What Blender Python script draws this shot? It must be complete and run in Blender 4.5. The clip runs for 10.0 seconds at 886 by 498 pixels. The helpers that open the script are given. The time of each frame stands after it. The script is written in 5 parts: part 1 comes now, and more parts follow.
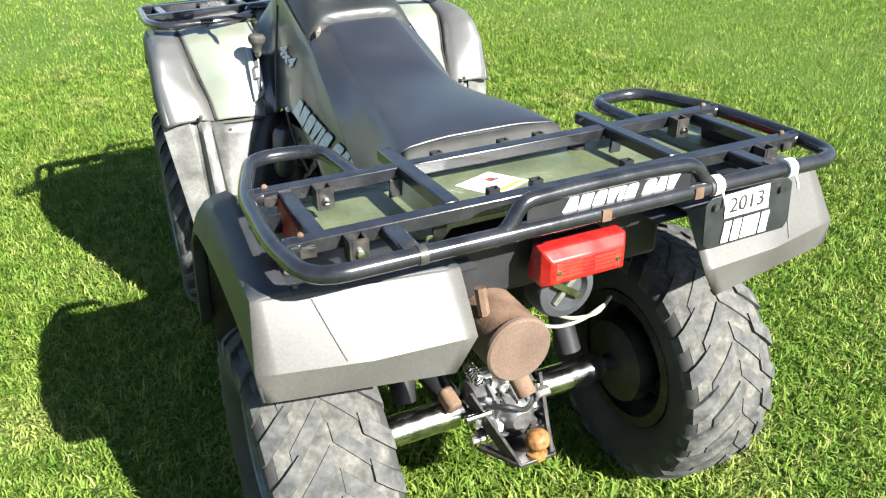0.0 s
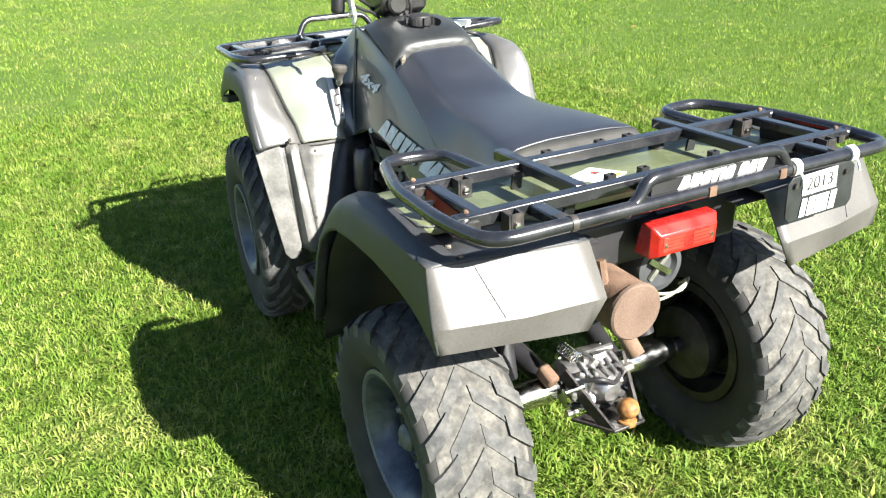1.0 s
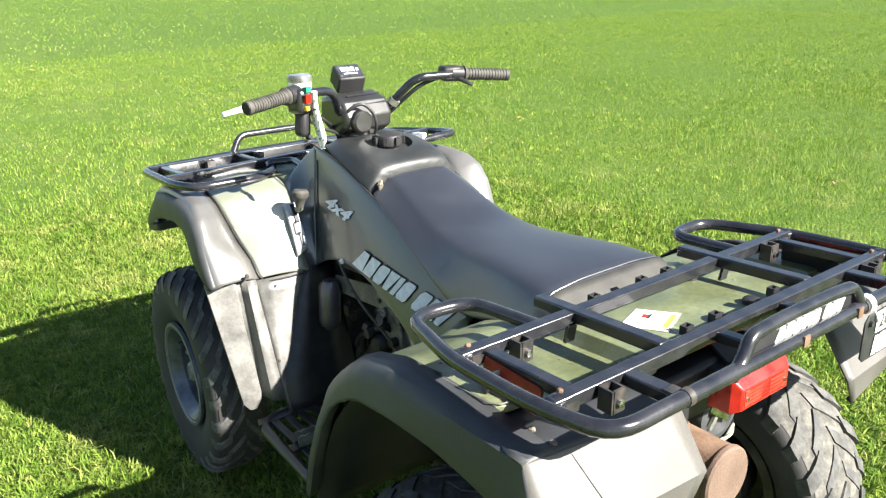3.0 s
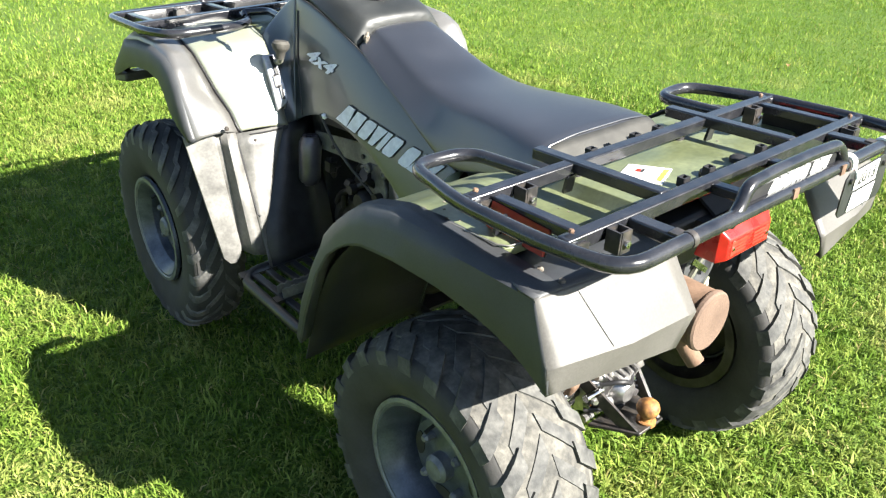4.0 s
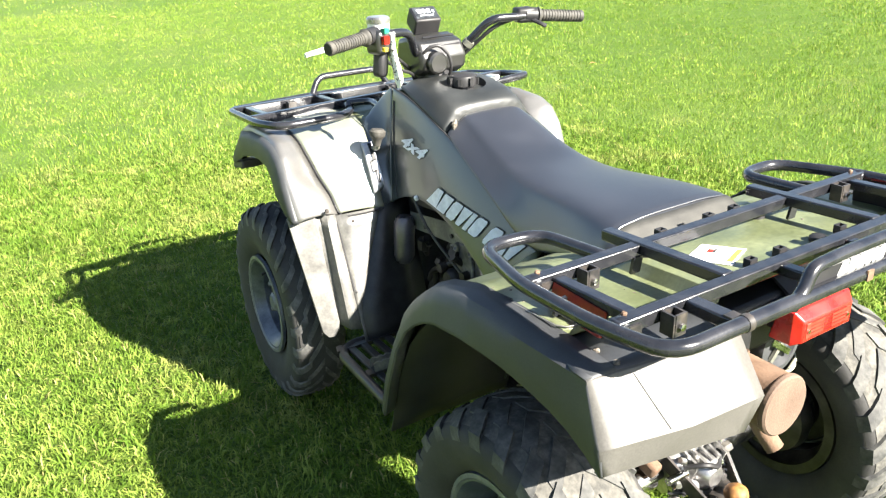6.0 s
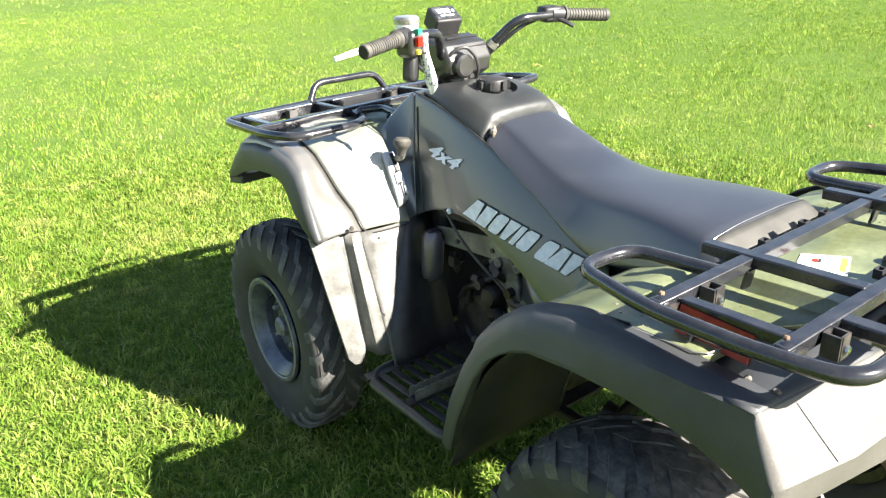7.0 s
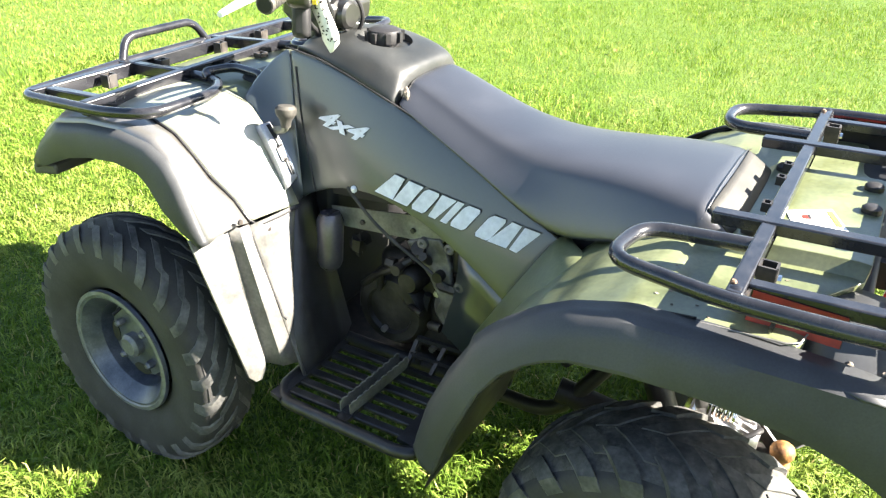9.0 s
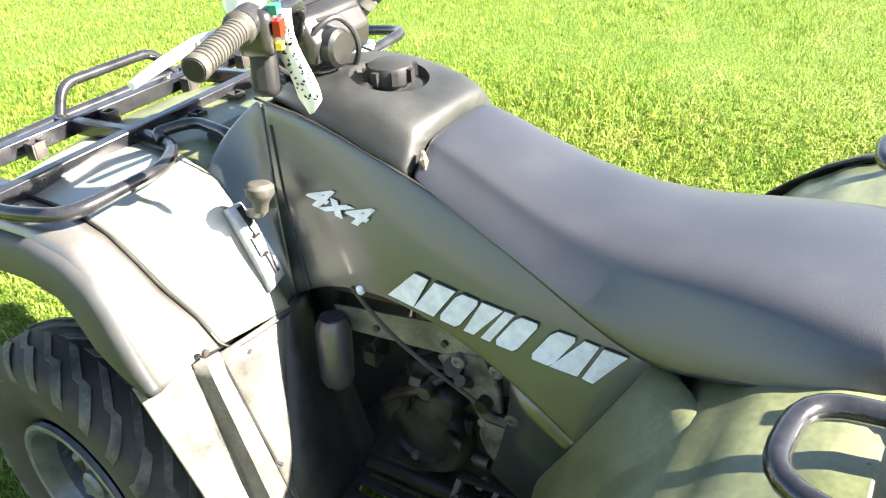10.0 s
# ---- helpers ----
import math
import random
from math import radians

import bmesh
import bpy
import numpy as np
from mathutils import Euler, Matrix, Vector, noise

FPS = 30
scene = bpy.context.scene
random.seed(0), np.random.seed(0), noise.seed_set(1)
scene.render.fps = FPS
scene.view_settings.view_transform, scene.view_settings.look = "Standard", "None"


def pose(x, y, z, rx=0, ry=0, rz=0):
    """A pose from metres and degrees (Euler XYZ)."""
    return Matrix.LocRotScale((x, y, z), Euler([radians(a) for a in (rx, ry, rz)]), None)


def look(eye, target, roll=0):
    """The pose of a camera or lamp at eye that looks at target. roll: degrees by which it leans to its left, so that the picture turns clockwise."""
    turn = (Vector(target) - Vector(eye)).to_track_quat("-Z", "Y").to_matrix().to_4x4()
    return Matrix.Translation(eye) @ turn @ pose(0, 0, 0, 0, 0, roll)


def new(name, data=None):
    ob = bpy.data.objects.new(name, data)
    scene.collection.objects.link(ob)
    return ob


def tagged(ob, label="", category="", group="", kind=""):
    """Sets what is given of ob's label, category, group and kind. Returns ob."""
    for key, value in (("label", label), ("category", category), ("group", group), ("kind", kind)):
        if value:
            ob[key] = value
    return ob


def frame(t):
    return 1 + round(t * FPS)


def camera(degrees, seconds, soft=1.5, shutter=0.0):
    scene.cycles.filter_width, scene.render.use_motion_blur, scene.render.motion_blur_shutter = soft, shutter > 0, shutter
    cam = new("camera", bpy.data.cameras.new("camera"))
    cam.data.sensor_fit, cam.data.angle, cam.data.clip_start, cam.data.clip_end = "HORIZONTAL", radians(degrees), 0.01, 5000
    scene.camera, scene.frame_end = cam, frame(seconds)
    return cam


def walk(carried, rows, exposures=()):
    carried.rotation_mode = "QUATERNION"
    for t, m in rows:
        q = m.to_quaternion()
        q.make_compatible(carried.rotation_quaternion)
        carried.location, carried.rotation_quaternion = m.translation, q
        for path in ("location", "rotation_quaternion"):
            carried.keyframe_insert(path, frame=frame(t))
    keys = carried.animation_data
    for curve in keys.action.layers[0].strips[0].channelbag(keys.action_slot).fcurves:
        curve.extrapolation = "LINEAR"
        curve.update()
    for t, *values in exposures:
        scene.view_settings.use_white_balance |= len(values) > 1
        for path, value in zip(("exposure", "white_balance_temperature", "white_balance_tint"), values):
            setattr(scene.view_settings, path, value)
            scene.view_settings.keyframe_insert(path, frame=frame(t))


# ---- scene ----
cam = camera(57.5, 10.0, soft=1.25)
PATH = [
    (0.0, -0.6689, -1.2036, 1.3796, 61.835, 0.863, -25.188),
    (0.5, -0.7941, -1.2667, 1.3663, 61.377, 1.745, -26.855),
    (1.0, -1.0151, -1.3022, 1.3820, 65.012, 1.705, -27.425),
    (1.5, -1.0671, -1.2070, 1.4107, 69.019, 0.790, -22.755),
    (2.0, -0.9909, -1.0334, 1.4066, 67.038, 3.283, -24.506),
    (2.5, -1.0056, -0.9740, 1.4422, 69.521, 1.625, -28.343),
    (3.0, -1.1513, -0.9185, 1.4388, 70.424, 1.095, -37.568),
    (3.2, -1.1966, -0.9003, 1.4295, 68.360, 0.219, -40.585),
    (4.3, -1.2640, -0.8798, 1.3915, 61.487, -1.944, -40.840),
    (4.5, -1.2574, -0.8926, 1.4103, 63.264, -2.208, -37.956),
    (5.0, -1.2040, -0.9815, 1.4265, 66.488, -1.104, -33.023),
    (5.2, -1.2077, -1.0196, 1.4263, 67.227, -0.702, -31.074),
    (6.3, -1.2083, -0.9206, 1.4409, 67.358, 2.576, -33.491),
    (6.5, -1.2842, -0.8593, 1.4297, 69.221, 2.085, -34.230),
    (7.0, -1.3645, -0.6880, 1.4191, 67.015, 1.662, -38.839),
    (7.5, -1.2803, -0.4194, 1.4124, 66.229, 6.533, -40.545),
    (8.0, -1.3351, -0.3153, 1.4183, 63.348, 2.862, -46.322),
    (8.5, -1.4370, -0.2256, 1.4248, 62.877, 1.635, -57.973),
    (9.0, -1.4576, -0.1584, 1.4203, 61.922, -1.236, -59.810),
    (9.5, -1.2250, -0.0605, 1.3950, 58.700, 3.600, -59.550),
    (10.0, -0.9850, 0.1000, 1.4080, 59.100, 3.150, -58.550),
]
walk(cam, [(t, pose(x, y, z, rx, ry, rz)) for t, x, y, z, rx, ry, rz in PATH], exposures=[(0.0, 2.17, 6150, 8), (0.7, 2.27, 6250, 9), (1.5, 2.42, 6400, 10), (2.5, 2.44, 6450, 10), (3.0, 2.40, 6450, 10), (4.5, 2.64, 6400, 9), (5.2, 2.72, 6450, 9), (6.5, 2.80, 6650, 10), (7.5, 2.82, 6650, 10), (8.0, 2.72, 6600, 10),
                                                                                          (8.5, 3.13, 6700, 11), (9.0, 3.34, 6800, 11), (10.0, 3.41, 7000, 12)])

# world and sun
SUN = Vector((0.527, -1.375, 1.0)).normalized()
world = bpy.data.worlds.new("world")
scene.world = world
world.use_nodes = True
wn = world.node_tree.nodes
sky = wn.new("ShaderNodeTexSky")
sky.sky_type, sky.sun_disc = "NISHITA", False
sky.sun_elevation = math.asin(SUN.z)
sky.sun_rotation = math.atan2(SUN.x, SUN.y)
sky.air_density, sky.dust_density = 1.0, 0.6
world.node_tree.links.new(sky.outputs[0], wn["Background"].inputs[0])
wn["Background"].inputs[1].default_value = 0.040
sun = new("sun", bpy.data.lights.new("sun", "SUN"))
sun.data.energy, sun.data.angle, sun.data.color = 5.0, radians(0.55), (1.0, 0.95, 0.86)
sun.matrix_world = look(SUN * 20, (0, 0, 0))

# ---- materials ----
def lerp(a, b, t):
    return a + (b - a) * t


def material(name, dark, light, rough=0.5, metal=0.0, patch=6.0, grain=120.0, grain_mix=0.25, bump=0.1, bump_scale=250.0,
             coat=0.0, rough_var=0.12, spec=0.5, sheen=0.0, ior=1.5):
    """A worn surface: two base colours in patches, a fine grain over them, uneven gloss and a fine relief."""
    m = bpy.data.materials.new(name)
    m.use_nodes = True
    nt = m.node_tree
    n, l = nt.nodes, nt.links
    b = n["Principled BSDF"]
    tc = n.new("ShaderNodeTexCoord")

    def noise_node(scale, detail):
        k = n.new("ShaderNodeTexNoise")
        k.inputs["Scale"].default_value, k.inputs["Detail"].default_value = scale, detail
        l.new(tc.outputs["Object"], k.inputs["Vector"])
        return k

    big, fine = noise_node(patch, 5.0), noise_node(grain, 3.0)
    ramp = n.new("ShaderNodeValToRGB")
    ramp.color_ramp.elements[0].position, ramp.color_ramp.elements[1].position = 0.35, 0.68
    ramp.color_ramp.elements[0].color, ramp.color_ramp.elements[1].color = (*dark, 1), (*light, 1)
    l.new(big.outputs["Fac"], ramp.inputs[0])
    mix = n.new("ShaderNodeMix")
    mix.data_type, mix.blend_type = "RGBA", "OVERLAY"
    mix.inputs["Factor"].default_value = grain_mix
    l.new(ramp.outputs[0], mix.inputs["A"])
    l.new(fine.outputs["Fac"], mix.inputs["B"])
    l.new(mix.outputs["Result"], b.inputs["Base Color"])
    span = n.new("ShaderNodeMapRange")
    span.inputs["To Min"].default_value, span.inputs["To Max"].default_value = max(0.03, rough - rough_var), min(1.0, rough + rough_var)
    l.new(big.outputs["Fac"], span.inputs["Value"])
    l.new(span.outputs[0], b.inputs["Roughness"])
    b.inputs["Metallic"].default_value = metal
    b.inputs["Coat Weight"].default_value = coat
    b.inputs["Specular IOR Level"].default_value = spec
    b.inputs["IOR"].default_value = ior
    b.inputs["Sheen Weight"].default_value, b.inputs["Sheen Roughness"].default_value = sheen, 0.4
    if bump:
        relief = noise_node(bump_scale, 3.0)
        bn = n.new("ShaderNodeBump")
        bn.inputs["Strength"].default_value, bn.inputs["Distance"].default_value = bump, 0.002
        l.new(relief.outputs["Fac"], bn.inputs["Height"])
        l.new(bn.outputs[0], b.inputs["Normal"])
    return m


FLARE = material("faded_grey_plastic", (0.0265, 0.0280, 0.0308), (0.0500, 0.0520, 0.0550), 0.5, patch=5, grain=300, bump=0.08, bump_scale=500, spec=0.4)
SCUFF = material("scuffed_grey_plastic", (0.060, 0.058, 0.053), (0.142, 0.137, 0.126), 0.45, patch=16, grain=140, grain_mix=0.5, bump=0.12, bump_scale=300, spec=0.7)
GREEN = material("olive_green_plastic", (0.068, 0.081, 0.036), (0.140, 0.157, 0.080), 0.38, patch=8, grain=120, grain_mix=0.45, bump=0.06, bump_scale=60, spec=1.0, rough_var=0.16)
# the deck's green, glossier, base raised to stand in for sun glare
GLARE_GREEN = material("glare_green_plastic", (0.150, 0.160, 0.113), (0.205, 0.214, 0.160), 0.38, patch=5, grain=200, grain_mix=0.15, bump=0.03, bump_scale=60, spec=1.0, ior=2.1, rough_var=0.06)
# seat vinyl lightened to grey for the sunlit rear slope
SEAT_LIT = material("lit_seat_vinyl", (0.036, 0.035, 0.032), (0.060, 0.058, 0.052), 0.6, patch=12, grain=300, bump=0.12, bump_scale=450, spec=0.3)
SIDE = material("dark_green_plastic", (0.0180, 0.0238, 0.0255), (0.0315, 0.0392, 0.0410), 0.32, patch=4, grain=200, grain_mix=0.15, bump=0.04, bump_scale=60, spec=1.0, coat=0.35)
TANK = material("dull_tank_plastic", (0.0140, 0.0152, 0.0150), (0.0290, 0.0303, 0.0292), 0.46, patch=9, grain=250, grain_mix=0.35, bump=0.1, bump_scale=400, spec=0.5)
# flare plastic with a lightened base, for faces the sun falls on
LIT_FLARE = material("lit_flare_plastic", (0.064, 0.0605, 0.0555), (0.086, 0.0815, 0.075), 0.5, patch=7, grain=260, grain_mix=0.3, bump=0.05, bump_scale=500, spec=0.4, rough_var=0.06)
# glossier flare plastic, base lightened to paint sun on the front flares
LIT_GLOSS = material("lit_glossy_plastic", (0.066, 0.064, 0.060), (0.098, 0.095, 0.090), 0.37, patch=7, grain=260, grain_mix=0.3, bump=0.05, bump_scale=500, spec=1.0, ior=1.65, rough_var=0.06)
SEAT = material("black_vinyl", (0.0140, 0.0153, 0.0195), (0.0235, 0.0252, 0.0315), 0.36, patch=5, grain=350, bump=0.12, bump_scale=450, spec=1.0, ior=1.55, rough_var=0.07)
TEAR = material("torn_vinyl_foam", (0.04, 0.034, 0.027), (0.20, 0.17, 0.135), 0.9, patch=120)
BLACK = material("black_enamel", (0.0090, 0.0095, 0.0120), (0.0200, 0.0200, 0.0230), 0.22, patch=24, grain=160, grain_mix=0.4, bump=0.07, bump_scale=140, coat=0.25, rough_var=0.12)
WORN = material("scuffed_black_steel", (0.012, 0.012, 0.013), (0.050, 0.042, 0.036), 0.42, patch=55, grain=300)
RUBBER = material("dusty_tyre_rubber", (0.020, 0.0195, 0.0190), (0.042, 0.040, 0.038), 0.8, patch=14, grain=180, bump=0.25, bump_scale=180)
TREAD = material("worn_tread_rubber", (0.028, 0.0285, 0.028), (0.092, 0.090, 0.083), 0.8, patch=26, grain=110, grain_mix=0.6, bump=0.8, bump_scale=70)
MUD = material("dried_mud", (0.038, 0.037, 0.034), (0.112, 0.106, 0.092), 0.95, patch=34, grain=130, grain_mix=0.6, bump=0.9, bump_scale=90)
GRIP = material("grip_rubber", (0.025, 0.024, 0.021), (0.055, 0.051, 0.043), 0.7, patch=40, bump=0.3, bump_scale=300)
RIM = material("steel_blue_rim_paint", (0.052, 0.060, 0.080), (0.105, 0.116, 0.145), 0.36, metal=0.35, patch=25, grain=200)
RIMLIP = material("scuffed_rim_edge", (0.11, 0.115, 0.125), (0.20, 0.205, 0.215), 0.45, metal=0.3, patch=40, grain=200)
RUST = material("rusty_exhaust_steel", (0.070, 0.038, 0.021), (0.160, 0.098, 0.062), 0.85, patch=20, grain=240, grain_mix=0.35, bump=0.4, bump_scale=200)
RUSTCAP = material("pale_rust_cap", (0.076, 0.047, 0.032), (0.128, 0.084, 0.060), 0.85, patch=9, grain=260, grain_mix=0.4, bump=0.3, bump_scale=260)
BALL = material("rusty_brass_ball", (0.10, 0.042, 0.012), (0.27, 0.13, 0.032), 0.65, patch=60, grain=150, grain_mix=0.4, bump=0.4)
ALLOY = material("cast_alloy", (0.26, 0.25, 0.245), (0.58, 0.57, 0.56), 0.32, metal=0.85, patch=28, grain=150, bump=0.3, bump_scale=90)
CHROME = material("bright_steel", (0.45, 0.45, 0.45), (0.75, 0.75, 0.75), 0.16, metal=1.0, patch=35, grain=200, grain_mix=0.1, bump=0.03)
ENGINE = material("oily_engine_metal", (0.009, 0.0078, 0.0065), (0.050, 0.043, 0.036), 0.5, metal=0.3, patch=18, grain=90, grain_mix=0.5, bump=0.4, bump_scale=60)
LINER = material("black_liner_plastic", (0.0120, 0.0120, 0.0135), (0.0250, 0.0240, 0.0250), 0.5, patch=12, grain=200, spec=0.35)
BOARD = material("scuffed_board_plastic", (0.0085, 0.0085, 0.0092), (0.0235, 0.0230, 0.0240), 0.42, patch=30, grain=220, bump=0.2, bump_scale=200, spec=0.45)
STEEL = material("bare_frame_plate", (0.09, 0.09, 0.075), (0.20, 0.20, 0.165), 0.45, metal=0.2, patch=20, grain=180, grain_mix=0.4)
RED = material("red_lens_plastic", (0.27, 0.008, 0.006), (0.44, 0.016, 0.011), 0.28, patch=30, grain=160, grain_mix=0.1, bump=0.06, bump_scale=80, coat=0.4)
DULLRED = material("dull_red_reflector", (0.20, 0.015, 0.008), (0.34, 0.03, 0.014), 0.5, patch=40)
WHITE = material("white_paint", (0.68, 0.68, 0.66), (0.82, 0.82, 0.80), 0.5, patch=60, grain=200, grain_mix=0.12)
GATE = material("pale_gate_metal", (0.34, 0.34, 0.37), (0.50, 0.50, 0.54), 0.4, metal=0.15, patch=30, grain=200)
SILVER = material("silver_decal", (0.56, 0.57, 0.61), (0.72, 0.73, 0.77), 0.4, patch=60, grain=300, grain_mix=0.15)
OUTLINE = material("dark_decal_edge", (0.02, 0.02, 0.02), (0.035, 0.035, 0.035), 0.5)
YELLOW = material("yellow_print", (0.60, 0.45, 0.03), (0.75, 0.58, 0.06), 0.5)
PLATE = material("dark_plate_paint", (0.014, 0.016, 0.016), (0.028, 0.030, 0.030), 0.5, patch=25, spec=0.3)
WIRE = material("pale_wire", (0.16, 0.17, 0.11), (0.34, 0.33, 0.25), 0.6, patch=30)
GREENBTN = material("green_button", (0.01, 0.16, 0.09), (0.02, 0.24, 0.14), 0.4)
GLASS = material("gauge_face", (0.02, 0.022, 0.025), (0.05, 0.055, 0.06), 0.25, patch=60)
POD = material("glossy_black_plastic", (0.012, 0.012, 0.012), (0.026, 0.025, 0.023), 0.33, patch=14, grain=200, spec=0.8)
TREAD_DARK = material("dark_tread_rubber", (0.036, 0.036, 0.035), (0.115, 0.112, 0.104), 0.8, patch=22, grain=120, grain_mix=0.5, bump=0.5, bump_scale=110)
CASTING = material("dim_casting", (0.050, 0.046, 0.041), (0.165, 0.155, 0.138), 0.55, metal=0.2, patch=30, grain=90, grain_mix=0.5, bump=0.4, bump_scale=60)
PIPE = material("blued_pipe", (0.055, 0.050, 0.060), (0.140, 0.128, 0.140), 0.28, metal=0.5, patch=10)
DEAD = material("dry_leaf", (0.20, 0.11, 0.04), (0.34, 0.2, 0.08), 0.8)


def grass_material(name, island, even=0.0):
    m = bpy.data.materials.new(name)
    m.use_nodes = True
    n, l = m.node_tree.nodes, m.node_tree.links
    b = n["Principled BSDF"]
    tc = n.new("ShaderNodeTexCoord")
    big, mid, fine, patchy = (n.new("ShaderNodeTexNoise") for _ in range(4))
    for k, s, d in ((big, 0.55, 3.0), (mid, 4.5, 4.0), (fine, 70.0, 5.0), (patchy, 2.3, 6.0)):
        k.inputs["Scale"].default_value, k.inputs["Detail"].default_value = s, d
        l.new(tc.outputs["Object"], k.inputs["Vector"])

    def mixed(fac, a, c):
        k = n.new("ShaderNodeMix")
        k.data_type = "RGBA"
        l.new(fac, k.inputs["Factor"])
        for s, v in (("A", a), ("B", c)):
            if isinstance(v, tuple):
                k.inputs[s].default_value = (*v, 1)
            else:
                l.new(v, k.inputs[s])
        return k.outputs["Result"]

    def stretch(out, lo, hi):
        k = n.new("ShaderNodeMapRange")
        k.inputs["From Min"].default_value, k.inputs["From Max"].default_value = lo, hi
        l.new(out, k.inputs["Value"])
        return k.outputs[0]

    c = mixed(stretch(mid.outputs["Fac"], 0.35, 0.68), (0.098, 0.176, 0.020), (0.208, 0.280, 0.048))
    c = mixed(stretch(big.outputs["Fac"], 0.42, 0.75), c, (0.258, 0.306, 0.070))
    c = mixed(stretch(patchy.outputs["Fac"], 0.55, 0.70), c, (0.335, 0.325, 0.110))
    # tufts a few centimetres wide
    tuft = n.new("ShaderNodeTexNoise")
    tuft.inputs["Scale"].default_value, tuft.inputs["Detail"].default_value = 9.0 if even else 17.0, 5.0
    l.new(tc.outputs["Object"], tuft.inputs["Vector"])
        # darker green lawn off to the right
    sep = n.new("ShaderNodeSeparateXYZ")
    l.new(tc.outputs["Object"], sep.inputs[0])
    right_tone = n.new("ShaderNodeMath")
    right_tone.operation = "MULTIPLY"
    l.new(stretch(sep.outputs["X"], 1.6, 6.5), right_tone.inputs[0])
    l.new(stretch(big.outputs["Fac"], 0.15, 0.65), right_tone.inputs[1])
    c = mixed(right_tone.outputs[0], c, (0.076, 0.142, 0.013))
    if not island:
        c = mixed(stretch(tuft.outputs["Fac"], 0.54, 0.30), c, (0.078, 0.150, 0.014))
    if island:
        geo = n.new("ShaderNodeNewGeometry")
        dry = stretch(geo.outputs["Random Per Island"], 0.94, 0.99)
        shade = stretch(geo.outputs["Random Per Island"], -0.05 if even else -0.30, 0.9)
        c = mixed(shade, tuple(lerp(a, b, even) for a, b in zip((0.070, 0.140, 0.010), (0.100, 0.180, 0.014))), c)
        c = mixed(stretch(geo.outputs["Random Per Island"], 0.55, 0.95 if even else 1.35), c, tuple(lerp(a, b, even) for a, b in zip((0.228, 0.312, 0.056), (0.278, 0.354, 0.060))))
        c = mixed(stretch(tuft.outputs["Fac"], 0.52, 0.28), c, (0.072, 0.140, 0.012))
        c = mixed(stretch(tuft.outputs["Fac"], 0.54, 0.82), c, (0.330, 0.385, 0.085))
        c = mixed(dry, c, (0.34, 0.29, 0.12))
    else:
        c = mixed(stretch(fine.outputs["Fac"], 0.445, 0.74), (0.046, 0.084, 0.008), c)
        bn = n.new("ShaderNodeBump")
        bn.inputs["Strength"].default_value, bn.inputs["Distance"].default_value = 0.8, 0.03
        l.new(fine.outputs["Fac"], bn.inputs["Height"])
        l.new(bn.outputs[0], b.inputs["Normal"])
    l.new(c, b.inputs["Base Color"])
    b.inputs["Roughness"].default_value = 0.6
    b.inputs["Specular IOR Level"].default_value = 0.16
    if island:
        t = n.new("ShaderNodeBsdfTranslucent")
        l.new(c, t.inputs["Color"])
        s = n.new("ShaderNodeMixShader")
        s.inputs[0].default_value = 0.28
        l.new(b.outputs[0], s.inputs[1])
        l.new(t.outputs[0], s.inputs[2])
        l.new(s.outputs[0], n["Material Output"].inputs["Surface"])
    return m


LAWN = grass_material("lawn", False)
BLADE = grass_material("grass_blade", True)
FAR_BLADE = grass_material("far_grass_blade", True, 0.7)


# ---- mesh helpers ----
def part(name, bm, mat, parent=None, label="", smooth=40):
    """Links a bmesh, built in world places, as one mesh object under its parent."""
    bmesh.ops.recalc_face_normals(bm, faces=bm.faces)
    me = bpy.data.meshes.new(name)
    bm.to_mesh(me)
    bm.free()
    me.materials.append(mat)
    me.shade_smooth()
    me.set_sharp_from_angle(angle=radians(smooth))
    ob = new(name, me)
    if parent:
        ob.parent = parent
    return tagged(ob, label)


def smoothed(ob, levels=1):
    k = ob.modifiers.new("rounding", "SUBSURF")
    k.levels = k.render_levels = levels
    return ob


def bevelled(ob, width, segments=2):
    k = ob.modifiers.new("edge", "BEVEL")
    k.width, k.segments, k.limit_method, k.angle_limit = width, segments, "ANGLE", radians(35)
    return ob


def thick(ob, t, offset=-1.0):
    k = ob.modifiers.new("sheet", "SOLIDIFY")
    k.thickness, k.offset = t, offset
    return ob


def add_box(bm, c, size, rot=(0, 0, 0)):
    m = pose(*c, *rot) @ Matrix.Diagonal((*size, 1))
    return bmesh.ops.create_cube(bm, size=1.0, matrix=m)["verts"]


def box(c, size, rot=(0, 0, 0)):
    bm = bmesh.new()
    add_box(bm, c, size, rot)
    return bm


def fillet(points, radius, steps=5):
    """A polyline with its corners rounded off."""
    pts = [Vector(p) for p in points]
    out = [pts[0]]
    for a, b, c in zip(pts, pts[1:], pts[2:]):
        d1, d2 = (a - b), (c - b)
        r = min(radius, d1.length * 0.48, d2.length * 0.48)
        p, q = b + d1.normalized() * r, b + d2.normalized() * r
        for i in range(steps + 1):
            t = i / steps
            out.append(p * (1 - t) ** 2 + b * 2 * t * (1 - t) + q * t * t)
    return out + [pts[-1]]


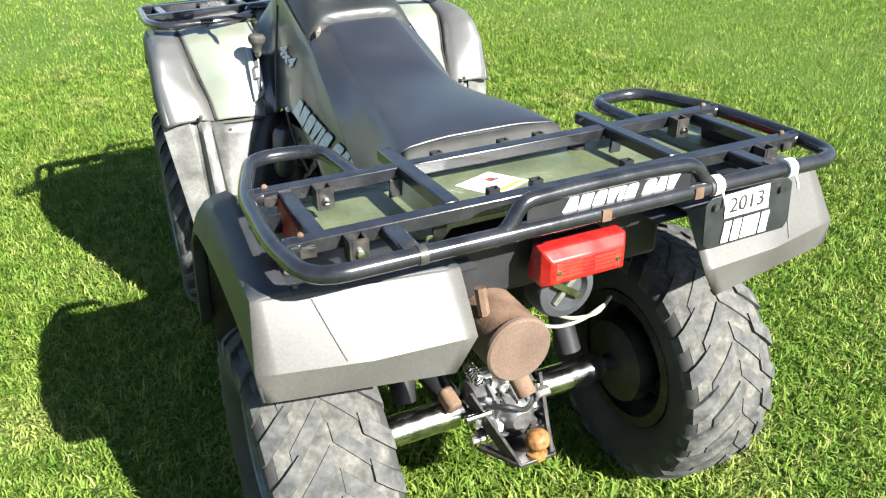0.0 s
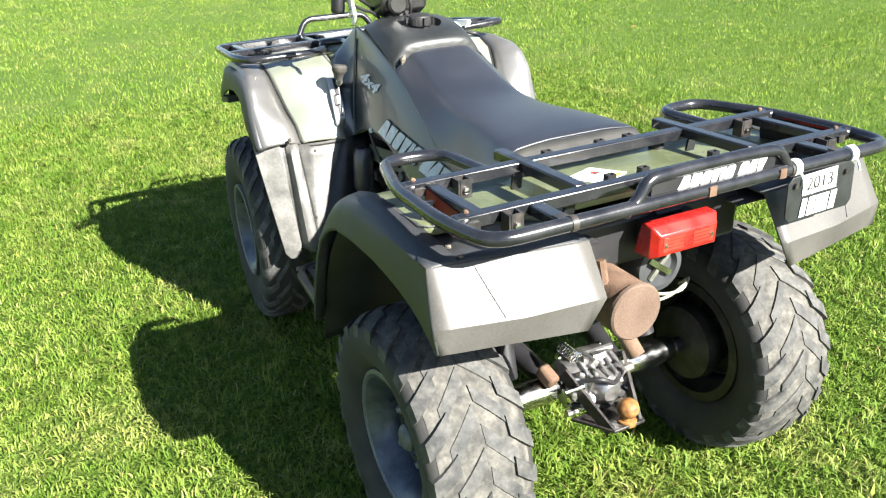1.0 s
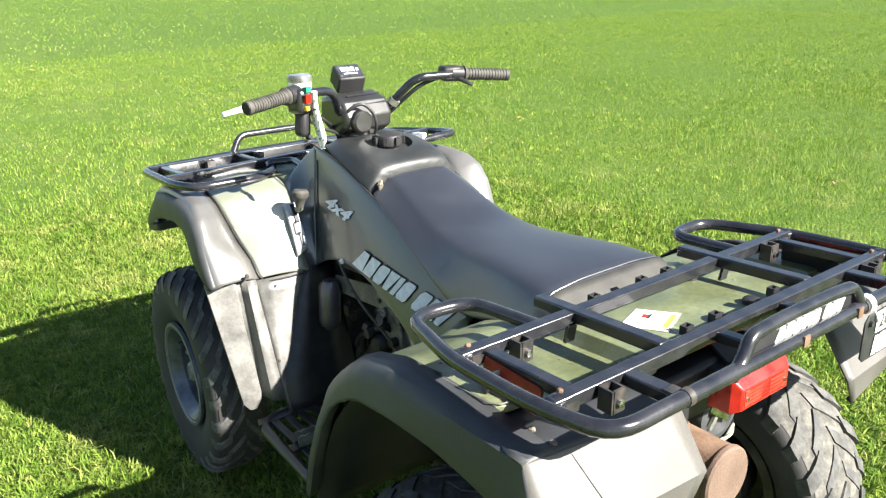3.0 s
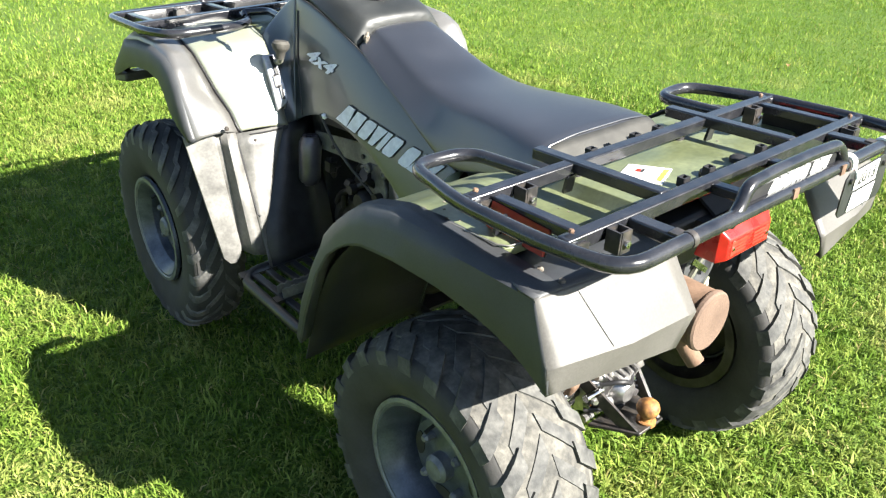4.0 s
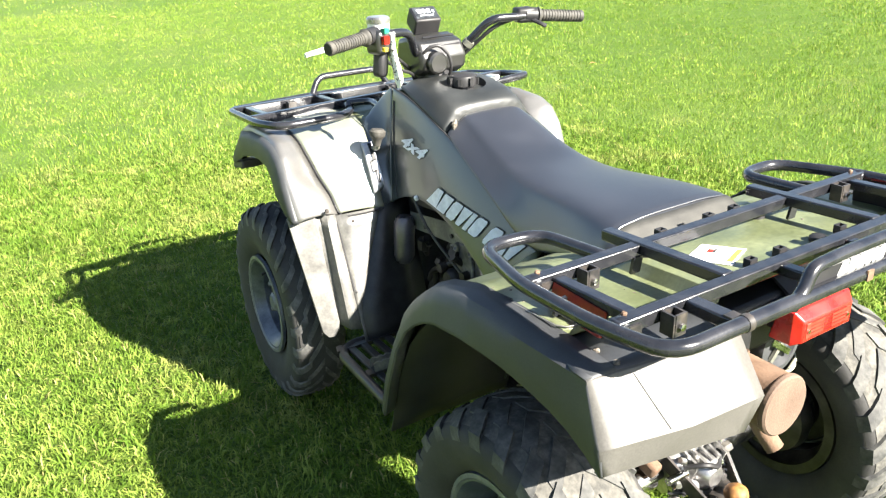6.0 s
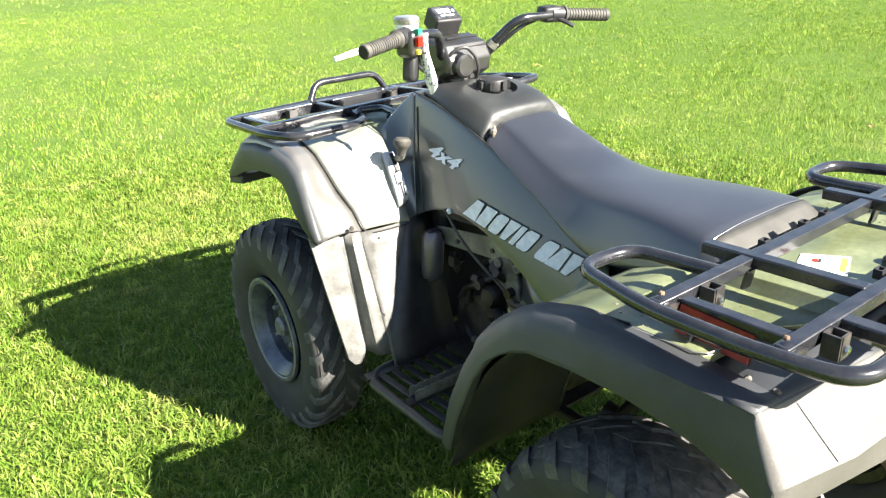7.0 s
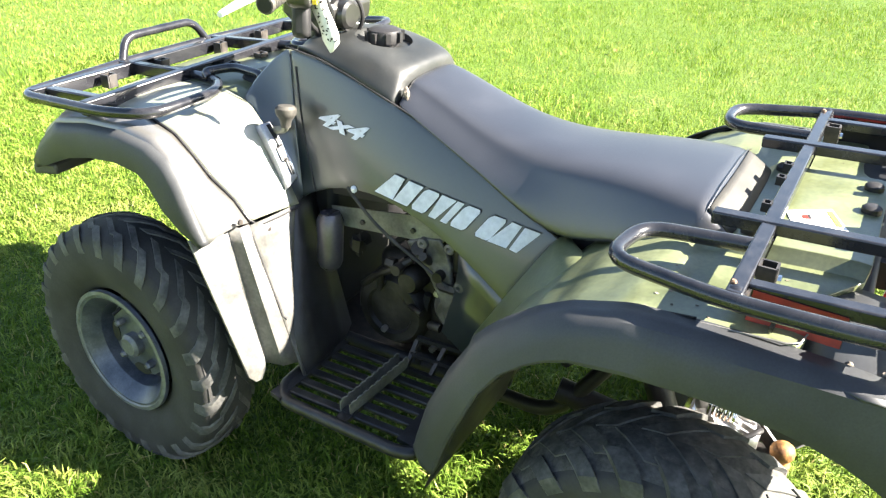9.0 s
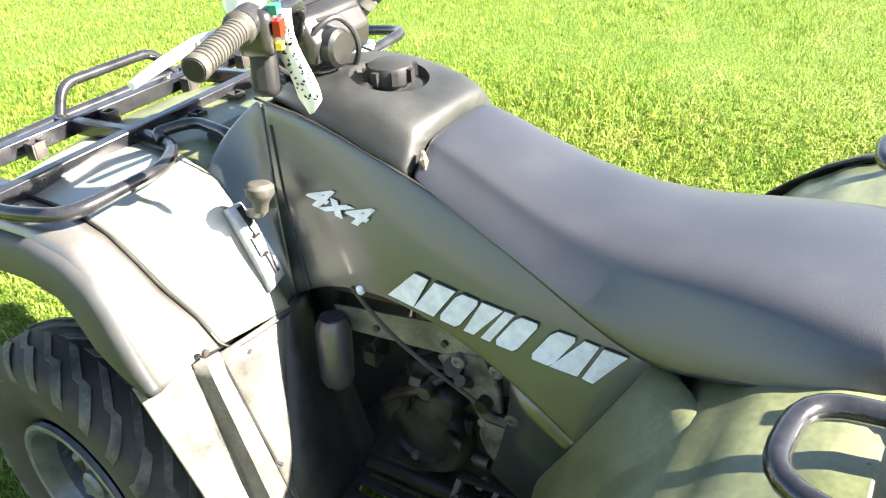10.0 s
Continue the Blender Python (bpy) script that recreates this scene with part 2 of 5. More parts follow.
def add_tube(bm, points, r, radius=0.0, segs=10, closed=False):
    """A round tube along points; r may be a list."""
    pts = fillet(points, radius) if radius else [Vector(p) for p in points]
    rr = r if isinstance(r, (list, tuple)) else [r] * len(pts)
    tang = []
    for i in range(len(pts)):
        d = pts[min(i + 1, len(pts) - 1)] - pts[max(i - 1, 0)]
        tang.append(d.normalized())
    u = tang[0].orthogonal().normalized()
    rings = []
    for p, t, q in zip(pts, tang, rr):
        u = (u - t * u.dot(t)).normalized()
        v = t.cross(u)
        rings.append([bm.verts.new(p + (u * math.cos(a) + v * math.sin(a)) * q) for a in (2 * math.pi * k / segs for k in range(segs))])
    for a, b in zip(rings, rings[1:]):
        for k in range(segs):
            bm.faces.new((a[k], a[(k + 1) % segs], b[(k + 1) % segs], b[k]))
    if not closed:
        bm.faces.new(rings[0][::-1])
        bm.faces.new(rings[-1])
    return bm


def tube(points, r, radius=0.0, segs=10):
    return add_tube(bmesh.new(), points, r, radius, segs)


def add_bar(bm, a, b, w, h):
    """A square bar from a to b."""
    a, b = Vector(a), Vector(b)
    d = b - a
    m = Matrix.Translation((a + b) / 2) @ d.to_track_quat("Y", "Z").to_matrix().to_4x4() @ Matrix.Diagonal((w, d.length, h, 1))
    bmesh.ops.create_cube(bm, size=1.0, matrix=m)
    return bm


def bar(a, b, w, h):
    return add_bar(bmesh.new(), a, b, w, h)


def sheet(rows):
    """A grid of quads through rows of points."""
    bm = bmesh.new()
    vs = [[bm.verts.new(p) for p in r] for r in rows]
    for a, b in zip(vs, vs[1:]):
        for k in range(len(a) - 1):
            bm.faces.new((a[k], a[k + 1], b[k + 1], b[k]))
    return bm


def skin(rings):
    """A closed body through closed rings of points, capped at both ends."""
    bm = bmesh.new()
    vs = [[bm.verts.new(p) for p in r] for r in rings]
    k = len(vs[0])
    for a, b in zip(vs, vs[1:]):
        for i in range(k):
            bm.faces.new((a[i], a[(i + 1) % k], b[(i + 1) % k], b[i]))
    bm.faces.new(vs[0][::-1])
    bm.faces.new(vs[-1])
    return bm


def lathe(profile, m=None, segs=32, ends=True):
    """A turned body: profile of (along, radius), along the x axis, then moved by m."""
    m = m or Matrix()
    bm = bmesh.new()
    rings = []
    for x, r in profile:
        rings.append([bm.verts.new(m @ Vector((x, r * math.cos(a), r * math.sin(a)))) for a in (2 * math.pi * k / segs for k in range(segs))])
    for a, b in zip(rings, rings[1:]):
        for k in range(segs):
            bm.faces.new((a[k], a[(k + 1) % segs], b[(k + 1) % segs], b[k]))
    if ends:
        bm.faces.new(rings[0][::-1])
        bm.faces.new(rings[-1])
    return bm


def slab(outline, t):
    """A plate: an outline of points, thickened by the vector t."""
    bm = bmesh.new()
    a = [bm.verts.new(p) for p in outline]
    b = [bm.verts.new(Vector(p) + Vector(t)) for p in outline]
    bm.faces.new(a)
    bm.faces.new(b[::-1])
    for i in range(len(a)):
        j = (i + 1) % len(a)
        bm.faces.new((a[j], a[i], b[i], b[j]))
    return bm


def lettering(name, text, size, m, mat, parent, depth=0.0008, label="", shear=0.0, bold=0.0):
    """Words as a thin raised mesh."""
    cu = bpy.data.curves.new(name, "FONT")
    cu.body, cu.size, cu.extrude, cu.align_x, cu.align_y, cu.shear, cu.offset = text, size, depth, "CENTER", "CENTER", shear, bold
    ob = bpy.data.objects.new(name, cu)
    scene.collection.objects.link(ob)
    bpy.context.view_layer.update()
    me = bpy.data.meshes.new_from_object(ob.evaluated_get(bpy.context.evaluated_depsgraph_get()))
    bpy.data.objects.remove(ob)
    me.name = name
    me.transform(m)
    me.materials.clear()
    me.materials.append(mat)
    ob = new(name, me)
    ob.parent = parent
    return tagged(ob, label)


def along(table, s):
    """Values of a table of (s, ...) rows, smoothly between them."""
    if s <= table[0][0]:
        return table[0][1:]
    for a, b in zip(table, table[1:]):
        if s <= b[0]:
            t = (s - a[0]) / (b[0] - a[0])
            t = t * t * (3 - 2 * t) * 0.5 + t * 0.5
            return tuple(lerp(p, q, t) for p, q in zip(a[1:], b[1:]))
    return table[-1][1:]


# ---- the lawn ----
def ground():
    edges = [-300, -120, -50, -20, -10, -6, -4, -3, -2, -1, 0, 1, 2, 3, 4, 6, 8, 10, 14, 20, 50, 120, 300]
    rows = [[(x, y, 0.012 * noise.noise((x * 0.7, y * 0.7, 0)) if abs(x) < 30 and abs(y) < 30 and (abs(x) > 1.2 or y > 2.2 or y < -0.8) else 0.0) for x in edges] for y in edges]
    return tagged(part("ground", sheet(rows), LAWN), "sunny short-mown green lawn, level and wide", "lawn", kind="structure")


ground()

# ---- the quad bike ----
quad = tagged(new("quad_bike"), "used olive-green utility quad bike with black racks, parked on a lawn", "quad bike")
L, R = -1, 1
BOTH = (L, R)

REAR_Y, FRONT_Y = 0.0, 1.255


def wheel(sx, y, x, r, hw, rim_r, lip, name, label, turn=0.0, lugs=24, seed=1, tread=None):
    """A wheel, its rim the part, with tyre, hub, nuts and valve under it."""
    rnd = random.Random(seed)
    rear = y == REAR_Y
    m = pose(sx * x, y, r - 0.012, 0, 0, turn) @ Matrix.Diagonal((sx, 1, 1, 1))
    f = hw * lip
    prof = [(-f, rim_r - 0.012), (-f, rim_r + 0.012), (-f + 0.008, rim_r + 0.014), (-f + 0.014, rim_r - 0.004), (-f * 0.4, rim_r - 0.03), (f * 0.3, rim_r - 0.026),
            (f - 0.014, rim_r - 0.004), (f - 0.008, rim_r + 0.014), (f, rim_r + 0.012), (f, rim_r - 0.004), (f - 0.012, rim_r - 0.016), (f * 0.55, rim_r - 0.032),
            (f * 0.02, rim_r - 0.036), (f * 0.02, rim_r * 0.73), (f * 0.30, rim_r * 0.62), (f * 0.30, 0.05), (f * 0.38, 0.036), (f * 0.38, 0.002)]
    rim = part(name, lathe(prof[4:], m, 40, False), RIM, quad, label, 30)
    part("rim_flange", lathe(prof[:5], m, 40, False), ENGINE, rim, "", 30)
    part("rim_lip", lathe([(f - 0.004, rim_r + 0.012), (f + 0.002, rim_r + 0.013), (f + 0.003, rim_r + 0.004), (f - 0.003, rim_r - 0.002)], m, 40, False), RIMLIP, rim, "pale scuffed rim lip", 30)
    part("disc_back", lathe([(-f * 0.3, 0.075), (-f * 0.1, 0.075), (f * 0.0, rim_r - 0.045), (-f * 0.02, rim_r - 0.045)], m, 30, False), ENGINE, rim, "dark back of the wheel disc")
    # tyre body
    outer = [(0.55, rim_r + 0.006), (0.80, rim_r + 0.022), (0.97, lerp(rim_r, r, 0.40)), (1.0, lerp(rim_r, r, 0.58)), (0.96, lerp(rim_r, r, 0.78)), (0.84, r - 0.022), (0.6, r - 0.011), (0.3, r - 0.006), (0.0, r - 0.005)]
    full = [(u * hw, q) for u, q in outer] + [(-u * hw, q) for u, q in outer[-2::-1]]
    part("tyre", lathe(full + full[:1], m, 72, False), RUBBER, rim, "black tyre with dusty sidewall", 50)
    band = [(u, q + 0.0012) for u, q in full if abs(u) < 0.9 * hw and q > r - 0.03]
    part("crown", lathe(band, m, 72, False), MUD if rear else RUBBER, rim, "crown of the tyre with dried mud", 50)
    # tread blocks
    bm = bmesh.new()

    def surf(u):
        u = abs(u)
        for (a, p), (b, q) in zip(outer[::-1], outer[-2::-1]):
            if u <= b:
                return lerp(p, q, (u - a) / (b - a) if b > a else 0)
        return outer[3][1]

    def lug(us, angs, w, h):
        w, h = w * rnd.uniform(0.86, 1.1), h * rnd.uniform(0.6, 1.0)
        prev = None
        for u, a, k in zip(us, angs, range(len(us))):
            base = surf(u)
            ring = []
            for da, dh in ((-w, -0.004), (-w * 0.86, h), (w * 0.86, h), (w, -0.004)):
                q = base + dh * (1.0 if k not in (0, len(us) - 1) else 0.8)
                xx = u * hw * (1.0 + (0.012 if dh > 0 and abs(u) > 0.9 else 0))
                ring.append(bm.verts.new(m @ Vector((xx, q * math.cos(a + da / r), q * math.sin(a + da / r)))))
            if prev:
                for i in range(3):
                    bm.faces.new((prev[i], prev[i + 1], ring[i + 1], ring[i]))
            else:
                bm.faces.new(ring[::-1])
            prev = ring
        bm.faces.new(prev)

    step = 2 * math.pi / lugs
    for k in range(lugs):
        for side in (-1, 1):
            a0 = k * step + (step / 2 if side > 0 else 0) + rnd.uniform(-0.01, 0.01)
            us = [side * u for u in (0.03, 0.22, 0.42, 0.6)]
            lug(us, [a0 + 0.42 * abs(u) for u in us], 0.0215 if rear else 0.0145, 0.0065 if rear else 0.0065)
            us = [side * u for u in (0.50, 0.68, 0.84, 0.95, 0.985)]
            lug(us, [a0 + step * 0.42 + 0.34 * abs(u) for u in us], 0.0215 if rear else 0.0165, 0.0120 if rear else 0.0095)
    part("tread", bm, tread or TREAD, rim, "grey worn chevron tread blocks", 35)
    # hub, nuts, openings
    part("hub_cap", lathe([(f * 0.25, 0.03), (f * 0.62, 0.03), (f * 0.72, 0.022), (f * 0.72, 0.002)], m, 20), RIMLIP, rim)
    for k in range(4):
        a = math.pi / 4 + k * math.pi / 2
        mm = m @ pose(0, 0.062 * math.cos(a), 0.062 * math.sin(a))
        part("wheel_nut", lathe([(f * 0.25, 0.010), (f * 0.52, 0.010), (f * 0.60, 0.006), (f * 0.60, 0.001)], mm, 6), RIMLIP, rim, "", 20)
        a = k * math.pi / 2
        mm = m @ pose(0, 0.079 * math.cos(a), 0.079 * math.sin(a), math.degrees(a), 0, 0) @ Matrix.Diagonal((1, 0.80, 1.7, 1))
        part("rim_slot", lathe([(f * 0.1, 0.017), (f * 0.32, 0.017), (f * 0.32, 0.001)], mm, 16), LINER, rim, "dark slot in the wheel disc")
    part("valve", tube([m @ Vector((f * 0.5, 0.0, rim_r - 0.03)), m @ Vector((f * 1.0, 0.0, rim_r - 0.042))], 0.004, segs=6), LINER, rim)
    return rim


for sx in BOTH:
    wheel(sx, REAR_Y, 0.415, 0.290, 0.112, 0.150, 0.75, "rear_wheel", "rear wheel with wide knobbly tyre and grey steel rim", lugs=22, seed=3 + sx)
    wheel(sx, FRONT_Y, 0.406, 0.312, 0.080, 0.144, 0.92, "front_wheel", "front wheel with narrow knobbly tyre and grey steel rim", turn=-3.0, lugs=25, tread=TREAD_DARK, seed=8 + sx)


# ---- rear fenders and deck ----
CREASE = [(0.0, 0.418, 0.395), (0.16, 0.395, 0.48), (0.30, 0.352, 0.575), (0.40, 0.308, 0.650), (0.50, 0.258, 0.706), (0.58, 0.212, 0.747), (0.65, 0.166, 0.774), (0.74, 0.09, 0.798),
          (0.84, -0.03, 0.803), (0.92, -0.135, 0.805), (1.0, -0.247, 0.806)]
ARCH = [(0.0, 0.378, 0.395), (0.16, 0.352, 0.48), (0.30, 0.302, 0.600), (0.40, 0.260, 0.660), (0.50, 0.224, 0.690), (0.58, 0.190, 0.710), (0.65, 0.155, 0.723), (0.74, 0.070, 0.733),
        (0.84, -0.06, 0.737), (0.90, -0.140, 0.737), (0.94, -0.190, 0.730), (0.97, -0.240, 0.700), (1.0, -0.294, 0.668)]
DECK = [(-0.27, 0.827), (-0.15, 0.822), (0.0, 0.815), (0.10, 0.804), (0.18, 0.776), (0.25, 0.735), (0.31, 0.676), (0.355, 0.61), (0.40, 0.53), (0.43, 0.40)]


def rear_fender(sx):
    rows = []
    for i in range(41):
        s = i / 40
        cy, cz = along(CREASE, s)
        ay, az = along(ARCH, s)
        # outward and up from the arch to the crease, then in over the top
        iy = cy + (0.035 if s < 0.45 else lerp(0.035, 0.0, min(1, (s - 0.45) / 0.3)))
        iz = cz + (0.006 if s < 0.4 else 0.014)
        row = [(0.505, ay - 0.004, az + 0.012), (0.528, ay, az), (0.530, lerp(ay, cy, 0.12), lerp(az, cz, 0.12)), (0.522, lerp(ay, cy, 0.7), lerp(az, cz, 0.7)),
               (0.516, lerp(ay, cy, 0.92), lerp(az, cz, 0.92)), (0.505, lerp(cy, iy, 0.3), lerp(cz, iz, 0.45)), (0.490, lerp(cy, iy, 0.7), lerp(cz, iz, 0.85)), (0.462, iy, iz + 0.002)]
        # the rear end runs into the outer edge of the flat rear face
        b = max(0.0, (s - 0.8) / 0.2) ** 2
        end = [(0.505, -0.286, 0.672), (0.5285, -0.2955, 0.668), (0.5325, -0.2965, 0.700), (0.5335, -0.2955, 0.718), (0.5190, -0.2500, 0.8050), (0.5050, -0.2500, 0.8065), (0.490, -0.2510, 0.8062), (0.462, -0.2530, 0.8050)]
        rows.append([(sx * lerp(p[0], q[0], b), lerp(p[1], q[1], b), lerp(p[2], q[2], b)) for p, q in zip(row, end)])
    ob = thick(part("rear_fender", sheet(rows), FLARE, quad, "faded grey plastic rear fender flare with dust", 26), 0.005)
    # the ledge behind the deck and the flat rear face below it
    top_o, top_i = Vector((sx * 0.519, -0.250, 0.806)), Vector((sx * 0.212, -0.272, 0.792))
    mid_o, mid_i = Vector((sx * 0.533, -0.297, 0.716)), Vector((sx * 0.212, -0.330, 0.706))
    low_o, low_i = Vector((sx * 0.529, -0.296, 0.668)), Vector((sx * 0.246, -0.326, 0.648))

    def on_face(t, v):
        """A place on the rear face: t from the outer to the inner edge, v from the top fold to the lower one."""
        kink = lerp(0.28, 0.50, v)
        lift = 0.012 * v * (t / kink if t < kink else (1 - t) / (1 - kink))
        return top_o.lerp(top_i, t).lerp(mid_o.lerp(mid_i, t), v) + Vector((0, -lift, 0))

    rows, ledge = [], []
    for i in range(13):
        row = [on_face(i / 12, 0.0) + Vector((0, 0.003, 0.0015))]
        for v in (0.02, 0.3, 0.6, 0.92, 1.0):
            kink = lerp(0.28, 0.50, v)
            row.append(on_face(kink * i / 5 if i <= 5 else lerp(kink, 1.0, (i - 5) / 7), v))
        low = low_o.lerp(low_i, i / 12)
        rows.append(row + [low, low + Vector((0, 0.012, 0.004))])
        fold = on_face(i / 12, 0.0)
        ledge.append([Vector((sx * lerp(0.480, 0.205, i / 12), -0.120, 0.802)), fold + Vector((0, 0.030, 0.0015)), fold + Vector((0, 0.002, 0.0018))])
    # the rear face's paler colour stands in for direct sun
    thick(part("rear_panel", sheet(rows), LIT_FLARE, ob, "flat rear face of the fender, kinked, coloured lighter as sunlit", 12), 0.004)
    thick(part("rear_ledge", sheet(ledge), FLARE, ob, "grey ledge behind the deck", 30), 0.004)
    part("panel_crease", tube([on_face(lerp(0.27, 0.385, k / 6), lerp(0.08, 0.95, k / 6)) + Vector((0, -0.0012, 0)) for k in range(7)], 0.0007, segs=6), FLARE, ob, "thin dark crease")
    for x, y in ((0.451, -0.196), (0.451, -0.240)):
        part("ledge_screw", lathe([(0.0, 0.006), (0.004, 0.005), (0.005, 0.001)], pose(sx * x, y, 0.806, 0, -90, 0), 8), TEAR, ob, "small tan screw")
    # closing web from the flare down behind the wheel's front
    rows = []
    for i in range(10):
        s = i / 9 * 0.5
        cy, cz = along(CREASE, s)
        rows.append([(sx * x, cy + 0.008, cz - 0.022) for x in (0.463, 0.40, 0.33, 0.26, 0.17)])
    rows.insert(0, [(sx * x, 0.428, 0.315) for x in (0.45, 0.40, 0.33, 0.26, 0.17)])
    thick(part("fender_front", sheet(rows), LINER, ob, "dark inner front of the fender", 50), 0.005)
    # fender inner well
    rows = []
    for i in range(14):
        s = i / 13
        cy, cz = along(CREASE, s)
        rows.append([(sx * x, cy * 0.97 - 0.006, cz - 0.035) for x in (0.50, 0.36, 0.17)])
    rows.insert(0, [(sx * x, 0.412, 0.325) for x in (0.50, 0.36, 0.17)])
    thick(part("wheel_well", sheet(rows), LINER, ob, "dark inside of the wheel arch", 50), 0.004)
    if sx == L:
        part("plastic_rivet", lathe([(-0.013, 0.002), (-0.010, 0.0045), (0.009, 0.0065), (0.013, 0.003)], pose(-0.400, 0.370, 0.477, 0, -70, 60), 8), WHITE, ob, "small white plastic rivet inside the arch")
    return ob


for sx in BOTH:
    rear_fender(sx)


def deck_z(y):
    return along([(a, b) for a, b in DECK], y)[0]


rows = []
for i in [-1] + list(range(31)):
    row = []
    for x in (-0.468, -0.462, -0.445, -0.40, -0.385, -0.378, -0.33, -0.28, -0.215, -0.207, -0.19, -0.1, 0, 0.1, 0.19, 0.207, 0.215, 0.28, 0.33, 0.378, 0.385, 0.40, 0.445, 0.462, 0.468):
        a = abs(x)
        # the corners end further forward than the middle
        y = lerp(lerp(-0.196, -0.140, min(1, max(0, (a - 0.20) / 0.09))) + 0.012 * max(0, (a - 0.44) / 0.03), 0.42, max(0, i) / 30)
        z = deck_z(y) - (0.016 if i < 0 else 0.003 if i == 0 else 0.0)
        dz = (0.010 if y < 0.02 else -0.004) if a < 0.20 else 0.0
        if 0.205 < a < 0.38 and -0.22 < y < 0.06:
            dz -= 0.012
        if a > 0.465:
            dz -= 0.02
        row.append((x, y, z + dz))
    rows.append(row)
deck = bevelled(thick(part("rear_deck", sheet(rows), GREEN, quad, "glossy olive-green plastic rear deck, scuffed", 28), 0.005), 0.003)
for sx in BOTH:
    # the lip's pale colour paints sun catching the deck's raised edge
    part("deck_lip", tube([(sx * x, y, deck_z(y) + 0.0005) for x, y in ((0.430, -0.139), (0.456, -0.134), (0.466, -0.118), (0.4665, -0.05), (0.4665, 0.0))], 0.0016, segs=6), SCUFF, deck, "raised lip of the deck, coloured pale for its sunlit edge")
    part("deck_seam", tube([(sx * 0.462, y, deck_z(y) + 0.004) for y in (0.0, 0.05, 0.12, 0.2)], 0.0014, segs=6), LINER, deck, "dark gap between deck and flare")
# dried specks of mud on the deck
rnd = random.Random(41)
for k in range(26):
    x, y = rnd.choice((-1, 1)) * rnd.uniform(0.22, 0.45), rnd.uniform(-0.125, 0.08)
    r = rnd.uniform(0.0012, 0.0032)
    dip = 0.012 if abs(x) < 0.38 and y < 0.06 else 0.0
    part("mud_speck", slab([(x + r * rnd.uniform(0.6, 1.3) * math.cos(a), y + r * rnd.uniform(0.6, 1.6) * math.sin(a), deck_z(y) - dip + 0.0003) for a in (0, 1.2, 2.4, 3.7, 5.0)], (0, 0, 0.0006)), TEAR, deck, "pale dried speck of mud")
# warning sticker on the deck
st = slab([(-0.125, -0.075, 0.829), (-0.045, -0.045, 0.8275), (-0.005, -0.115, 0.831), (-0.088, -0.150, 0.833)], (0, 0, 0.0012))
sticker = part("warning_sticker", st, WHITE, deck, "white rectangular warning sticker")
part("sticker_stripe", slab([(-0.080, -0.132, 0.8337), (-0.020, -0.108, 0.8324), (-0.015, -0.116, 0.8328), (-0.077, -0.141, 0.8341)], (0, 0, 0.0006)), YELLOW, sticker)
part("sticker_mark", slab([(-0.070, -0.078, 0.8305), (-0.056, -0.072, 0.830), (-0.052, -0.080, 0.8306), (-0.066, -0.086, 0.8312)], (0, 0, 0.0009)), DULLRED, sticker)
part("sticker_mark", slab([(-0.066, -0.087, 0.8312), (-0.048, -0.080, 0.8306), (-0.046, -0.084, 0.8308), (-0.064, -0.091, 0.8315)], (0, 0, 0.0009)), OUTLINE, sticker)
# black rubber stops on the deck behind the seat
for x, y in ((-0.16, -0.01), (0.16, -0.01), (0.02, -0.175), (0.13, -0.17)):
    part("rubber_stop", lathe([(0.0, 0.017), (0.010, 0.017), (0.014, 0.012), (0.014, 0.002)], pose(x, y, deck_z(y) + 0.008, 0, -90, 0), 12), LINER, deck, "small black rubber stop")

# ---- seat ----
# y, top z, half width at the top, half width at the skirt, skirt z
SEATS = [(0.000, 0.808, 0.160, 0.184, 0.772), (0.002, 0.813, 0.164, 0.187, 0.774), (0.010, 0.823, 0.166, 0.189, 0.775), (0.055, 0.856, 0.169, 0.193, 0.775), (0.066, 0.863, 0.170, 0.195, 0.775), (0.079, 0.868, 0.170, 0.197, 0.775), (0.09, 0.869, 0.166, 0.199, 0.775), (0.15, 0.874, 0.160, 0.197, 0.768), (0.24, 0.872, 0.146, 0.187, 0.742), (0.33, 0.867, 0.132, 0.172, 0.716),
         (0.42, 0.866, 0.122, 0.164, 0.756), (0.50, 0.878, 0.112, 0.158, 0.805), (0.57, 0.902, 0.104, 0.156, 0.842), (0.64, 0.931, 0.096, 0.148, 0.876), (0.70, 0.953, 0.090, 0.140, 0.905), (0.712, 0.945, 0.085, 0.130, 0.905)]
rings = []
for y, tz, tw, bw, bz in SEATS:
    ring = []
    for fx, fz in ((0, 1.0), (0.45, 0.988), (0.80, 0.935), (0.97, 0.84), (1.045, 0.68)):
        ring.append((fx * tw, y, lerp(bz, tz, fz)))
    ring += [(lerp(tw * 1.06, bw, 0.55), y, lerp(bz, tz, 0.38)), (bw, y, lerp(bz, tz, 0.06)), (bw * 0.97, y, bz), (0.06, y, bz - 0.006)]
    ring = ring + [(-x, yy, z) for x, yy, z in ring[:0:-1]]
    rings.append(ring)
seat = smoothed(part("seat", skin(rings), SEAT, quad, "long black vinyl seat, torn at one front corner", 60), 2)
part("seat_piping", tube([(-0.176, 0.070, 0.834), (-0.155, 0.064, 0.855), (-0.08, 0.064, 0.8635), (0.08, 0.064, 0.8635), (0.155, 0.064, 0.855), (0.176, 0.070, 0.834)], 0.0018, 0.03, 6), SEAT, seat)
rows = []
